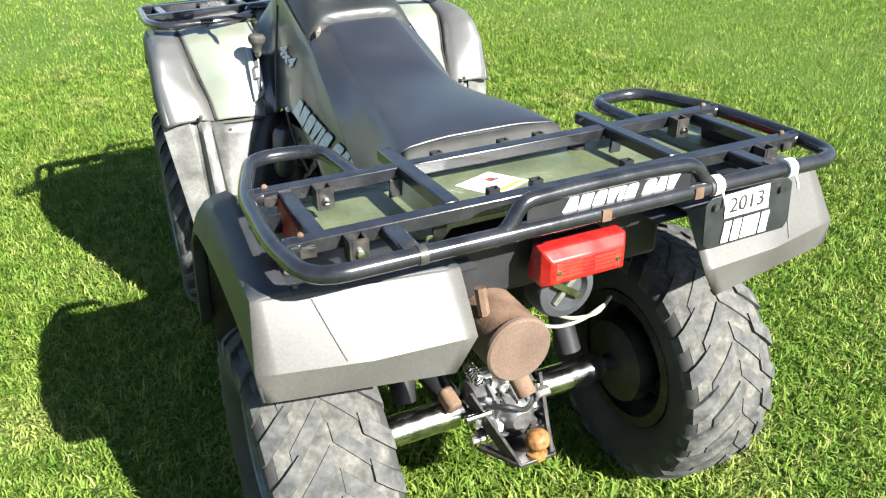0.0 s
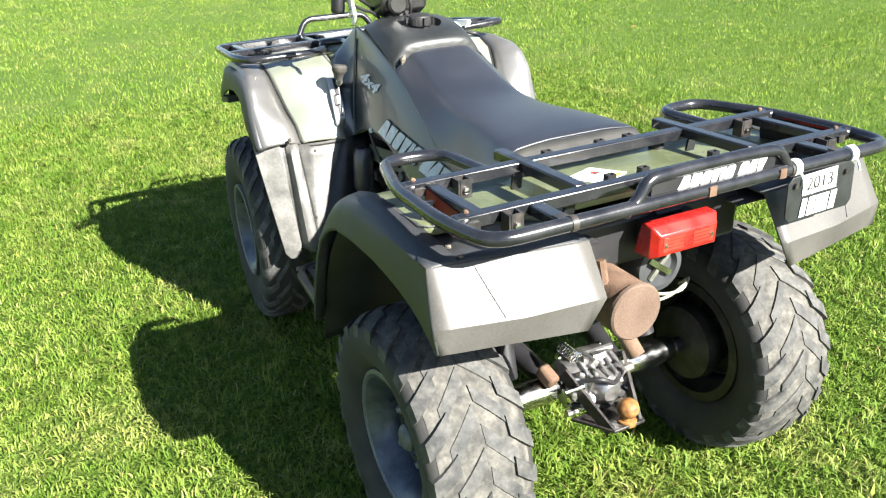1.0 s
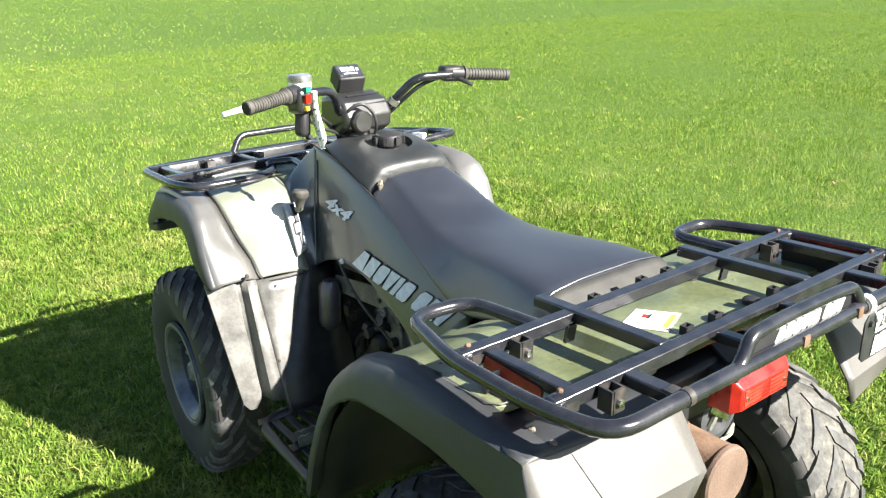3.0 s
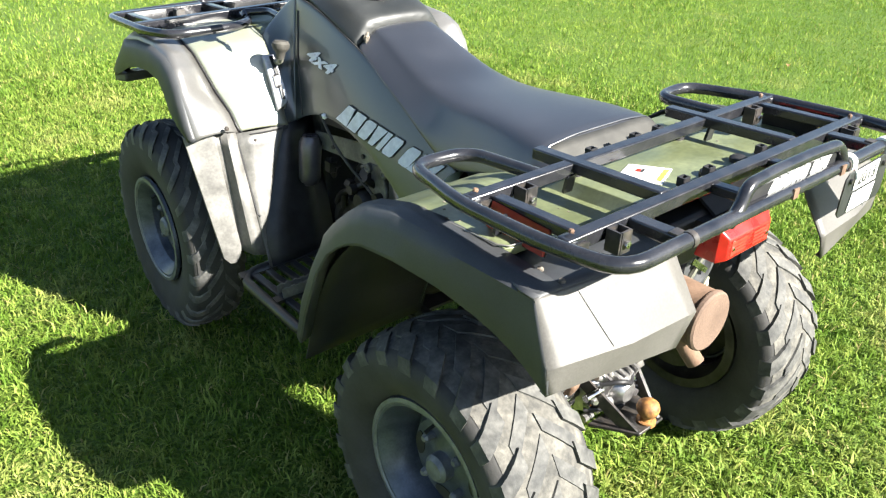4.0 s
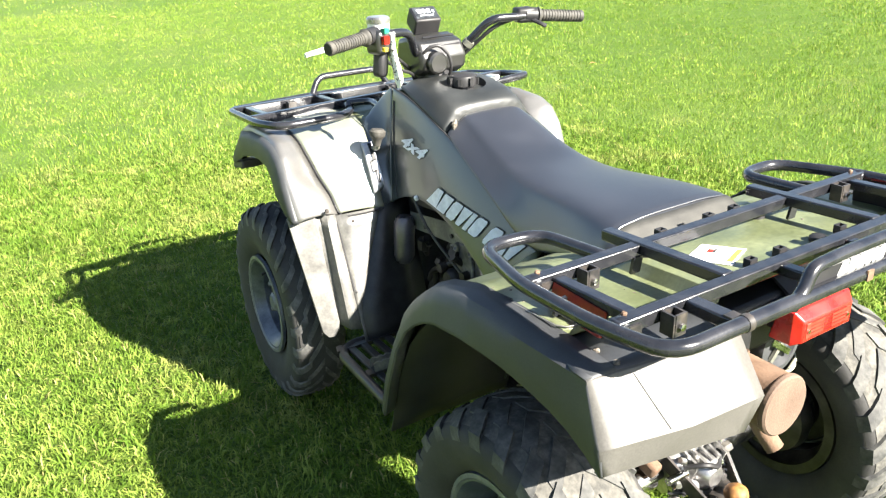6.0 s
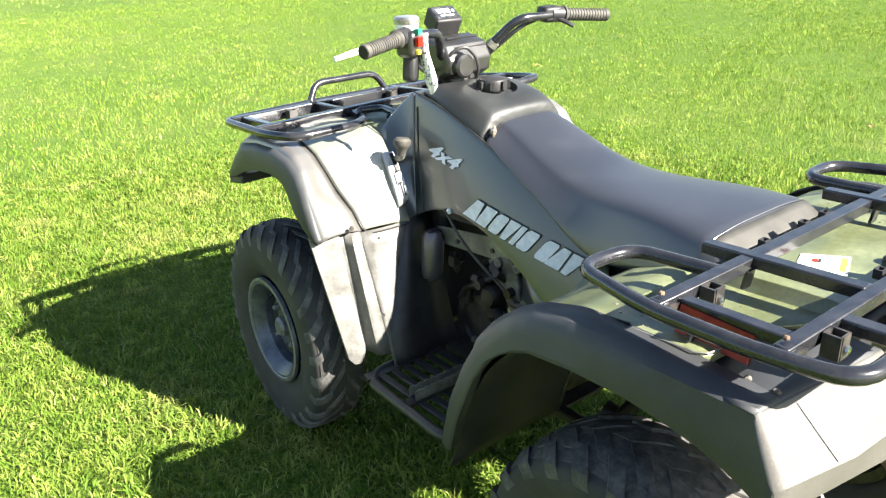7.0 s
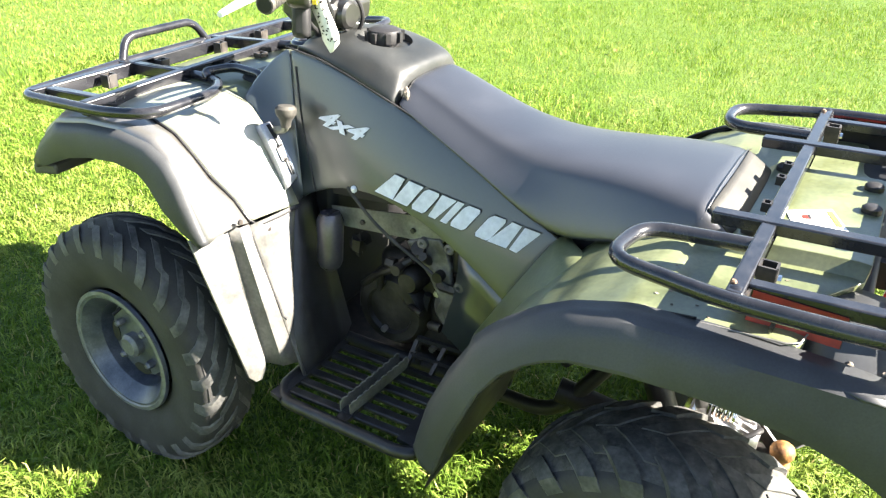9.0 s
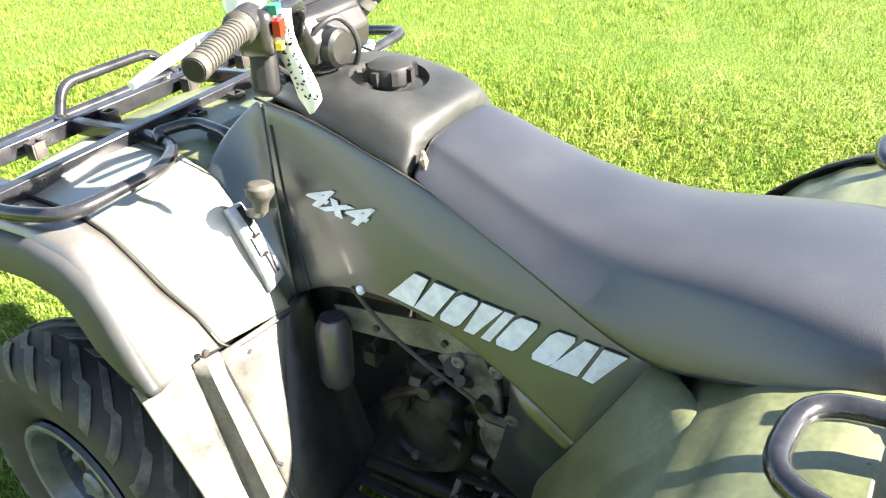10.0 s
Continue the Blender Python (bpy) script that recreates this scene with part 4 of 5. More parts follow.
half = [at(-0.283, -0.03), at(-0.292, 0.138), at(-0.418, 0.150), at(-0.468, -0.03), at(-0.474, -0.22), at(-0.455, -0.345)]
rack = part("rear_rack", tube(half + [(-x, y, z) for x, y, z in half[::-1]], TR, 0.05, 12), BLACK, quad, "black tubular steel rear cargo rack, chipped paint", 60)
for y in (-0.04, -0.24):
    bevelled(part("crossbar", bar(at(-0.462, y), at(0.462, y), 0.024, 0.024), BLACK, rack, "square black crossbar"), 0.003)
for sx in BOTH:
    bevelled(part("lengthwise_bar", bar(at(sx * 0.205, 0.048, 0.004), at(sx * 0.205, -0.232, 0.004), 0.026, 0.022), BLACK, rack), 0.003)
    bevelled(part("lengthwise_bar", bar(at(sx * 0.408, -0.05, -0.004), at(sx * 0.408, -0.232, -0.004), 0.024, 0.020), BLACK, rack), 0.003)
    bevelled(part("rear_stub", bar(at(sx * 0.312, -0.25, -0.001), at(sx * 0.314, -0.335, -0.001), 0.028, 0.020), BLACK, rack), 0.003)
    part("stub_end", box(at(sx * 0.316, -0.330, 0.010), (0.022, 0.016, 0.003)), WORN, rack, "scuffed weld on the stub")
    bevelled(part("rear_stub", bar(at(sx * 0.09, -0.25, -0.003), at(sx * 0.09, -0.335, -0.003), 0.024, 0.018), BLACK, rack), 0.003)
    for x, y in ((0.352, -0.066), (0.368, -0.268)):
        bm = bmesh.new()
        for dx, dy, w, d in ((-0.012, 0, 0.004, 0.026), (0.012, 0, 0.004, 0.026), (0, -0.012, 0.02, 0.004), (0, 0.012, 0.02, 0.004)):
            add_box(bm, at(sx * x + dx, y + dy, -0.008), (w, d, 0.036))
        part("clamp", bm, WORN, rack, "small open square clamp bracket", 20)
        part("clamp_bolt", lathe([(0, 0.006), (0.005, 0.006), (0.006, 0.001)], pose(*at(sx * x, y - 0.015, -0.010), 0, 0, -90), 6), CHROME, rack)
    # feet down to the deck
    for x, y in ((0.222, -0.052), (0.222, -0.226), (0.44, -0.10)):
        part("rack_foot", bar((sx * x, y, rz(y) - 0.008), (sx * x, y + 0.006, deck_z(y) + 0.002), 0.022, 0.006), BLACK, rack)
    # joints where the bars meet the outer tube, scuffed to bare metal
    for y in (-0.04, -0.24):
        part("weld", lathe([(-0.006, 0.010), (0, 0.0145), (0.010, 0.0145), (0.014, 0.010)], pose(*at(sx * 0.452, y)), 12), BLACK, rack)
    for y in (-0.04, -0.24):
        part("joint_bolt", lathe([(-0.004, 0.005), (0.004, 0.005), (0.006, 0.003), (0.006, 0.001)], pose(*at(sx * 0.436, y + 0.006, 0.011), 0, -90, 0), 6), RUST, rack, "rusty bolt at the joint")
        part("joint_plate", box(at(sx * 0.432, y - 0.014, -0.006), (0.022, 0.004, 0.014), (0, 0, 8 * sx)), WORN, rack, "scuffed bracket at the joint")
    part("reflector", box(at(sx * 0.424, -0.120, -0.026), (0.006, 0.122, 0.044), (2, -12 * sx, 0)), DULLRED, rack, "dull red side reflector")
    part("reflector_back", box(at(sx * 0.4192, -0.120, -0.0275), (0.003, 0.125, 0.046), (2, -12 * sx, 0)), LINER, rack)
# little open clips on the crossbars
for x, y in ((-0.135, -0.030), (-0.005, -0.030), (0.068, -0.030), (-0.128, -0.222), (-0.052, -0.222), (0.120, -0.222)):
    bm = bmesh.new()
    for dx, dy, w, d in ((-0.008, 0, 0.003, 0.014), (0.008, 0, 0.003, 0.014), (0, -0.006, 0.016, 0.003), (0, 0.006, 0.016, 0.003)):
        add_box(bm, at(x + dx, y + 0.008 + dy, 0.006), (w, d, 0.016))
    part("bar_clip", bm, LINER, rack, "small black open clip on the crossbar", 20)
# raised bumper loop with name plate
loop = [(-0.200, -0.345, 0.866), (-0.172, -0.342, 0.880), (-0.150, -0.338, 0.914), (-0.06, -0.335, 0.916), (0.06, -0.335, 0.916), (0.150, -0.338, 0.914), (0.172, -0.342, 0.880), (0.200, -0.345, 0.866)]
part("bumper_loop", tube(loop, 0.0115, 0.025, 10), BLACK, rack, "raised black tube loop")
nameplate = part("name_plate", box((0.0, -0.3395, 0.8915), (0.285, 0.003, 0.036)), LINER, rack, "dark plate with pale slanted lettering blocks")
for a, b, shape in CELLS:
    q = [(lerp(-0.090, 0.112, lerp(a, b, u)) + 0.009 * v, -0.3412, 0.878 + 0.027 * v) for u, v in shape]
    part("letter_block", slab(q, (0, -0.0008, 0)), WHITE, nameplate, "plain white slanted block")
for x in (-0.02, 0.148):
    part("rust_patch", box((x, -0.3575, 0.873), (0.016, 0.003, 0.018)), RUST, rack, "patch of rust")
for x in (-0.305, 0.18):
    part("tube_joint", lathe([(-0.006, 0.0140), (0.006, 0.0140)], pose(x, -0.345, 0.8725), 12), WORN, rack, "joint ring on the tube")

# ---- tail light ----
TLC = Vector((0.008, -0.262, 0.752))
tl = part("tail_light", box(TLC + Vector((0, 0.046, 0)), (0.120, 0.04, 0.050)), LINER, quad, "rectangular red tail light with two chrome screws")
ring0 = [(-0.079, 0.036, -0.033), (0.079, 0.020, -0.033), (0.079, 0.020, 0.033), (-0.079, 0.020, 0.033)]
ring1 = [(-0.079, -0.008, -0.033), (0.079, -0.008, -0.033), (0.079, -0.008, 0.033), (-0.079, -0.008, 0.033)]
ring2 = [(-0.068, -0.024, -0.024), (0.068, -0.024, -0.024), (0.068, -0.024, 0.016), (-0.068, -0.024, 0.016)]
lens = skin([[TLC + Vector(p) for p in r] for r in (ring0, ring1, ring2)])
bevelled(part("lens", lens, RED, tl, "bright red ribbed lens", 20), 0.003)
for k in range(5):
    part("lens_rib", box(TLC + Vector((0, -0.0245, -0.016 + k * 0.007)), (0.10, 0.002, 0.0016)), RED, tl)
for x in (-0.036, 0.036):
    bevelled(part("inner_reflector", box(TLC + Vector((x, -0.0242, -0.003)), (0.050, 0.0016, 0.030)), DULLRED, tl, "darker red reflector field"), 0.0006)
for x in (-0.055, 0.055):
    part("lens_screw", lathe([(0, 0.004), (0.003, 0.004), (0.003, 0.001)], pose(TLC.x + x, TLC.y - 0.024, TLC.z - 0.004, 0, 0, -90), 10), CHROME, tl)
part("light_bracket", bar((0.012, -0.225, 0.78), (0.012, -0.16, 0.82), 0.06, 0.006), LINER, tl)

# ---- cup below the light ----
cup = part("airbox_cap", lathe([(0.0, 0.062), (0.03, 0.062), (0.045, 0.055), (0.047, 0.042), (0.036, 0.036), (0.034, 0.002)], pose(0.04, -0.140, 0.640, 0, 0, -90), 28), FLARE, quad, "grey round dished cap below the tail light")
part("cap_bar", box((0.04, -0.183, 0.640), (0.07, 0.006, 0.012), (0, 35, 0)), CHROME, cup)
part("cap_bar", box((0.04, -0.181, 0.640), (0.07, 0.006, 0.010), (0, -50, 0)), STEEL, cup)
part("cap_housing", box((0.04, -0.10, 0.655), (0.12, 0.08, 0.13)), LINER, cup, "dark housing")
bevelled(part("under_tray", box((0.0, -0.06, 0.735), (0.42, 0.30, 0.10)), LINER, quad, "black tray under the deck", 30), 0.01)
part("rear_frame", tube([(-0.12, 0.30, 0.42), (-0.12, 0.12, 0.60), (-0.12, -0.20, 0.70)], 0.016, 0.08, 8), LINER, quad, "black frame tube")
part("rear_frame", tube([(0.12, 0.30, 0.42), (0.12, 0.12, 0.60), (0.12, -0.20, 0.70)], 0.016, 0.08, 8), LINER, quad, "black frame tube")

# ---- exhaust ----
mu = pose(-0.133, -0.318, 0.648, 3, 0, 90)
muffler = part("muffler", lathe([(0.0, 0.002), (0.0, 0.052), (0.003, 0.0555), (0.010, 0.0565), (0.014, 0.054), (0.38, 0.054), (0.40, 0.04), (0.40, 0.002)], mu, 36), RUST, quad, "rusty brown cylindrical muffler", 30)
part("muffler_cap", lathe([(-0.002, 0.001), (-0.002, 0.053), (0.0015, 0.0565), (0.008, 0.0572)], mu, 36), RUSTCAP, muffler, "flat pale rusty end of the muffler", 30)
part("tail_pipe", tube([(-0.120, -0.25, 0.60), (-0.108, -0.262, 0.565), (-0.098, -0.290, 0.530)], 0.017, 0.02, 12), RUST, muffler, "short rusty outlet pipe")
part("hanger", tube([(-0.165, -0.26, 0.69), (-0.168, -0.25, 0.735)], 0.010, segs=8), RUST, muffler)
part("header_pipe", tube([(-0.133, 0.06, 0.66), (-0.13, 0.2, 0.62), (-0.15, 0.4, 0.50)], 0.022, 0.08, 10), RUST, muffler)

# ---- rear axle and hitch ----
AX = 0.278
axle = part("rear_axle", tube([(-0.33, 0, AX), (0.33, 0, AX)], 0.020, segs=14), LINER, quad, "rear axle with bright sleeves and cast gear case")
for a, b in ((-0.262, -0.095), (0.105, 0.268)):
    part("axle_sleeve", lathe([(a, 0.024), (a, 0.033), (b, 0.033), (b, 0.024)], pose(0, 0, AX), 24), CHROME, axle, "bright steel axle sleeve")
gear = part("gear_case", lathe([(-0.075, 0.035), (-0.07, 0.055), (-0.045, 0.066), (-0.02, 0.062), (0.0, 0.070), (0.05, 0.066), (0.07, 0.05), (0.075, 0.035)], pose(0.012, 0, AX), 20), ALLOY, axle, "cast alloy gear case with ribs and bolts", 30)
for k in range(8):
    a = 2 * math.pi * k / 8
    part("case_bolt", lathe([(-0.05, 0.009), (0.075, 0.009)], pose(0.005, 0.062 * math.cos(a), AX + 0.062 * math.sin(a)), 8), CHROME if k % 2 else ALLOY, gear)
for k in range(5):
    part("case_rib", box((-0.03 + k * 0.022, -0.045, AX + 0.03), (0.006, 0.06, 0.06), (20, 0, 0)), ALLOY, gear)
part("case_rear", lathe([(0, 0.045), (0.03, 0.04), (0.05, 0.022), (0.05, 0.002)], pose(0.015, -0.045, AX + 0.005, 0, 0, -90), 16), ALLOY, gear)
bevelled(part("brake_caliper", box((-0.115, -0.02, AX + 0.052), (0.030, 0.05, 0.035), (25, 0, 10)), RUST, axle, "rusty bracket on the axle"), 0.008)
rnd = random.Random(11)
for k in range(30):
    a = rnd.uniform(1.9, 4.6)
    q = Vector((rnd.uniform(-0.075, 0.085), 0.068 * math.cos(a), AX + 0.068 * math.sin(a)))
    s1, s2 = rnd.uniform(0.006, 0.014), rnd.uniform(0.010, 0.028)
    part("case_fitting", lathe([(-s2, s1 * 0.8), (-s2, s1), (s2, s1), (s2, s1 * 0.6)], pose(*q, 0, rnd.choice((0, 0, 80, 30)), rnd.choice((0, 0, 60, 90))), rnd.choice((6, 8, 12))), rnd.choice((CHROME, ALLOY, ALLOY, CASTING)), gear)
for pts in ([(-0.05, -0.06, AX + 0.04), (-0.02, -0.10, AX + 0.06), (0.03, -0.09, AX + 0.02), (0.07, -0.05, AX + 0.05)], [(-0.07, -0.04, AX - 0.03), (-0.03, -0.085, AX - 0.02), (0.02, -0.08, AX - 0.045), (0.06, -0.06, AX - 0.02)]):
    part("case_hose", tube(pts, 0.006, 0.03, 8), LINER, gear)
part("caliper_spring", tube([(-0.06 + 0.013 * math.cos(k * 0.9), -0.05 + k * 0.0012, AX + 0.10 + 0.013 * math.sin(k * 0.9)) for k in range(50)], 0.0022, segs=5), CHROME, axle, "small coil spring")
part("swing_arm", tube([(-0.09, 0.02, AX + 0.01), (-0.14, 0.3, 0.36)], 0.028, segs=10), LINER, axle)
part("swing_arm", tube([(0.10, 0.02, AX + 0.01), (0.14, 0.3, 0.36)], 0.028, segs=10), LINER, axle)
for sx in BOTH:
    part("shock", tube([(sx * 0.2, 0.02, AX + 0.05), (sx * 0.17, 0.14, 0.60)], 0.026, segs=10), LINER, quad, "dark rear shock absorber")
    part("brake_drum", lathe([(0.30, 0.05), (0.31, 0.095), (0.335, 0.10), (0.36, 0.09)] if sx > 0 else [(-0.36, 0.09), (-0.335, 0.10), (-0.31, 0.095), (-0.30, 0.05)], pose(0, 0, AX), 24), ENGINE, axle, "dark brake drum")
hitch = bevelled(part("hitch_plate", slab([(-0.075, -0.06, 0.215), (0.10, -0.06, 0.215), (0.055, -0.165, 0.232), (-0.03, -0.165, 0.232)], (0, 0, 0.008)), WORN, quad, "black steel hitch plate with ball", 30), 0.002)
for x0, x1 in ((-0.072, -0.028), (0.098, 0.052)):
    part("hitch_arm", bar((x0, -0.02, 0.325), (x1, -0.150, 0.226), 0.007, 0.030), WORN, hitch, "flat black hitch arm")
part("hitch_cross", tube([(-0.07, -0.045, 0.262), (0.098, -0.045, 0.262)], 0.009, segs=8), CHROME, hitch)
part("hitch_ball", lathe([(-0.034, 0.014), (-0.030, 0.022), (-0.020, 0.022), (-0.018, 0.015), (-0.010, 0.015), (-0.006, 0.019), (0.003, 0.0245), (0.012, 0.026), (0.022, 0.023), (0.029, 0.015), (0.032, 0.002)], pose(0.020, -0.145, 0.262, 0, -90, 0), 22), BALL, hitch, "rusty yellow-brown tow ball")
for pts in ([(0.0, -0.13, 0.60), (0.05, -0.17, 0.565), (0.12, -0.17, 0.555), (0.19, -0.12, 0.55), (0.26, -0.02, 0.47)], [(-0.03, -0.14, 0.575), (0.03, -0.165, 0.548), (0.09, -0.17, 0.552), (0.15, -0.15, 0.558)]):
    part("brake_cable", tube(pts, 0.0035, 0.03, 7), WIRE, quad, "pale slack cable")

# ---- plate hung on the rack ----
c = [Vector(p) for p in ((0.170, -0.364, 0.862), (0.322, -0.364, 0.868), (0.334, -0.364, 0.858), (0.346, -0.360, 0.786), (0.337, -0.360, 0.773), (0.180, -0.360, 0.770), (0.168, -0.360, 0.780), (0.159, -0.364, 0.850))]
plate = bevelled(part("number_plate", slab(c, (0, 0.003, 0)), PLATE, quad, "dark licence plate hung from the rack with a dated sticker", 30), 0.001)


def on_plate(u, v, out=0.0015):
    """A place on the plate: u to the right and v down, from 0 to 1."""
    p = Vector((0.160, -0.364, 0.862)).lerp(Vector((0.333, -0.364, 0.868)), u).lerp(Vector((0.169, -0.360, 0.770)).lerp(Vector((0.346, -0.360, 0.773)), u), v)
    return p + Vector((0, -out, 0))


sticker = part("date_sticker", slab([on_plate(u, v) for u, v in ((0.20, 0.0), (0.71, 0.0), (0.715, 0.46), (0.205, 0.45))], (0, -0.0008, 0)), WHITE, plate, "white sticker with dark year")
m = pose(*on_plate(0.455, 0.23, 0.0032), 88, -2, 0)
lettering("year", "2013", 0.036, m, OUTLINE, plate, 0.0004, "dark printed year")
for a, b in ((0.22, 0.30), (0.325, 0.42), (0.44, 0.535), (0.545, 0.63), (0.655, 0.745)):
    part("plate_bar", slab([on_plate(u, v) for u, v in ((a, 0.53), (b, 0.53), (b - 0.03, 0.93), (a - 0.03, 0.93))], (0, -0.0008, 0)), WHITE, plate, "plain white bar")
for x in (0.188, 0.338):
    part("strap", lathe([(-0.008, 0.0145), (-0.008, 0.0165), (0.008, 0.0165), (0.008, 0.0145)], pose(x, -0.345, 0.8735), 14), WHITE, plate, "white cable tie round the tube")
    part("strap", tube([(x + 0.003, -0.360, 0.868), (x + 0.004, -0.366, 0.857), (x + 0.005, -0.369, 0.846)], 0.0022, segs=5), WHITE, plate, "loose white tie end")
for u in (0.09, 0.86):
    part("plate_bolt", lathe([(0, 0.006), (0.004, 0.005), (0.004, 0.001)], pose(*on_plate(u, 0.18), 0, 0, -90), 8), WORN, plate)


# ---- front rack ----
def fz(y):
    return along([(1.05, 0.897), (1.27, 0.884), (1.47, 0.874), (1.55, 0.872)], y)[0]


def fat(x, y, dz=0.0):
    """A place on the front rack, which is bent up at its right rear corner."""
    return (x, y, fz(y) + dz + 0.030 * max(0, min(1, x / 0.4)) * max(0, min(1, (1.47 - y) / 0.38)))


half = [fat(-0.150, 1.262), fat(-0.172, 1.155), fat(-0.250, 1.092), fat(-0.425, 1.092), fat(-0.452, 1.20), fat(-0.444, 1.472), fat(-0.15, 1.502)]
frack = part("front_rack", tube(half + [fat(-x * 1.02, y) for x, y, z in half[::-1]], 0.0115, 0.045, 12), BLACK, quad, "black tubular steel front cargo rack", 60)
for y, w in ((1.452, 0.435), (1.267, 0.446)):
    bevelled(part("crossbar", bar(fat(-w, y, -0.004), fat(w, y, -0.004), 0.022, 0.032), BLACK, frack, "square black crossbar"), 0.003)
for sx in BOTH:
    for x, a, b in ((0.155, 1.262, 1.495), (0.395, 1.272, 1.448)):
        bevelled(part("lengthwise_bar", bar(fat(sx * x, a, -0.004), fat(sx * x, b, -0.004), 0.022, 0.028), BLACK, frack), 0.003)
    part("inner_loop", tube([fat(sx * 0.172, 1.185, 0.004), fat(sx * 0.165, 1.205, 0.014), fat(sx * 0.105, 1.175, 0.016), fat(sx * 0.130, 1.060, 0.012), (sx * 0.150, 1.035, 0.85)], 0.0105, 0.03, 10), BLACK, frack)
    for y in (1.452, 1.267):
        part("rack_foot", bar((sx * 0.30, y, fz(y) - 0.006), (sx * 0.30, y, 0.862), 0.020, 0.008), BLACK, frack)
    for x, y in ((0.10, 1.44), (0.26, 1.44), (0.05, 1.255)):
        bm = bmesh.new()
        for dx, dy, w, d in ((-0.011, 0, 0.004, 0.024), (0.011, 0, 0.004, 0.024), (0, -0.011, 0.018, 0.004), (0, 0.011, 0.018, 0.004)):
            add_box(bm, fat(sx * x + dx, y - 0.025 + dy, -0.006), (w, d, 0.03))
        part("clamp", bm, WORN, frack, "small open square clamp bracket", 20)
part("front_loop", tube([fat(-0.150, 1.498), (-0.118, 1.515, 0.928), (0.105, 1.515, 0.928), fat(0.135, 1.498)], 0.0105, 0.035, 10), BLACK, frack, "raised black tube loop")
# white box added as glare on the right loop's end plate
part("rack_glare", box((0.262, 1.085, 0.934), (0.10, 0.03, 0.018), (0, 4, 20)), WHITE, frack, "white patch standing in for sun glare on the rack")
for sx in BOTH:
    # drawn in the same sun-lightened flare colour
    bevelled(part("fender_lip", slab([(sx * 0.452, 1.478, 0.690), (sx * 0.30, 1.485, 0.694), (sx * 0.30, 1.415, 0.700), (sx * 0.446, 1.405, 0.702)], (0, 0, 0.026)), LIT_FLARE, fenders[sx], "turned-in front lip of the fender", 30), 0.006)

# ---- handlebar ----
hb = [(-0.395, 0.801, 1.135), (-0.270, 0.850, 1.143), (-0.135, 0.868, 1.143), (-0.072, 0.945, 1.060), (0.072, 0.945, 1.060), (0.118, 0.860, 1.150), (0.270, 0.843, 1.147), (0.395, 0.803, 1.136)]
barob = part("handlebar", tube(hb, 0.011, 0.035, 12), BLACK, quad, "black handlebar with rubber grips and controls", 60)
for sx in BOTH:
    a, b = (Vector(hb[0]), Vector(hb[1])) if sx < 0 else (Vector(hb[7]), Vector(hb[6]))
    d = (b - a).normalized()
    mm = Matrix.Translation(a) @ d.to_track_quat("X", "Z").to_matrix().to_4x4()
    prof = [(-0.002, 0.004), (-0.002, 0.0145), (0.002, 0.0172)]
    for k in range(14):
        prof += [(0.005 + k * 0.0085, 0.0166), (0.0095 + k * 0.0085, 0.0166), (0.0105 + k * 0.0085, 0.0150), (0.0130 + k * 0.0085, 0.0150)]
    prof += [(0.126, 0.0175), (0.130, 0.022), (0.134, 0.022), (0.136, 0.012)]
    part("grip", lathe(prof, mm, 18), GRIP, barob, "dusty ribbed rubber grip", 50)
    part("grip_end", lathe([(-0.0030, 0.001), (-0.0030, 0.0125), (0.0, 0.0132)], mm, 14), LINER, barob, "dark grip end")
    part("perch", lathe([(0.138, 0.012), (0.138, 0.021), (0.172, 0.021), (0.176, 0.013)], mm, 14), LINER, barob, "black lever perch")
# left side: switch box, reservoir, lever
sw = bevelled(part("switch_box", box((-0.232, 0.858, 1.128), (0.048, 0.052, 0.062), (0, 0, 22)), POD, barob, "black switch box with coloured buttons", 30), 0.014, 3)
bevelled(part("switch_lower", box((-0.224, 0.866, 1.072), (0.032, 0.036, 0.070), (0, 8, 22)), LINER, barob, "", 30), 0.012, 3)
part("red_switch", box((-0.228, 0.825, 1.135), (0.020, 0.010, 0.020), (0, 0, 22)), RED, barob, "red switch")
part("green_switch", box((-0.224, 0.832, 1.157), (0.018, 0.012, 0.012), (0, 0, 22)), GREENBTN, barob, "green switch")
part("yellow_switch", box((-0.230, 0.826, 1.112), (0.012, 0.008, 0.010), (0, 0, 22)), YELLOW, barob, "yellow switch")
part("reservoir", lathe([(-0.012, 0.022), (0.012, 0.0285), (0.026, 0.0285), (0.027, 0.002)], pose(-0.206, 0.900, 1.142, 0, -90, 0), 22), WHITE, barob, "white round brake fluid reservoir")
part("reservoir_cap", lathe([(0.0, 0.0310), (0.011, 0.0310), (0.016, 0.026), (0.0165, 0.002)], pose(-0.206, 0.900, 1.168, 0, -90, 0), 22), ALLOY, barob, "bright reservoir cap")
part("brake_lever", tube([(-0.235, 0.900, 1.125), (-0.29, 0.915, 1.122), (-0.36, 0.900, 1.118), (-0.420, 0.884, 1.113)], [0.009, 0.0085, 0.0075, 0.0055], segs=10), WHITE, barob, "pale worn brake lever")
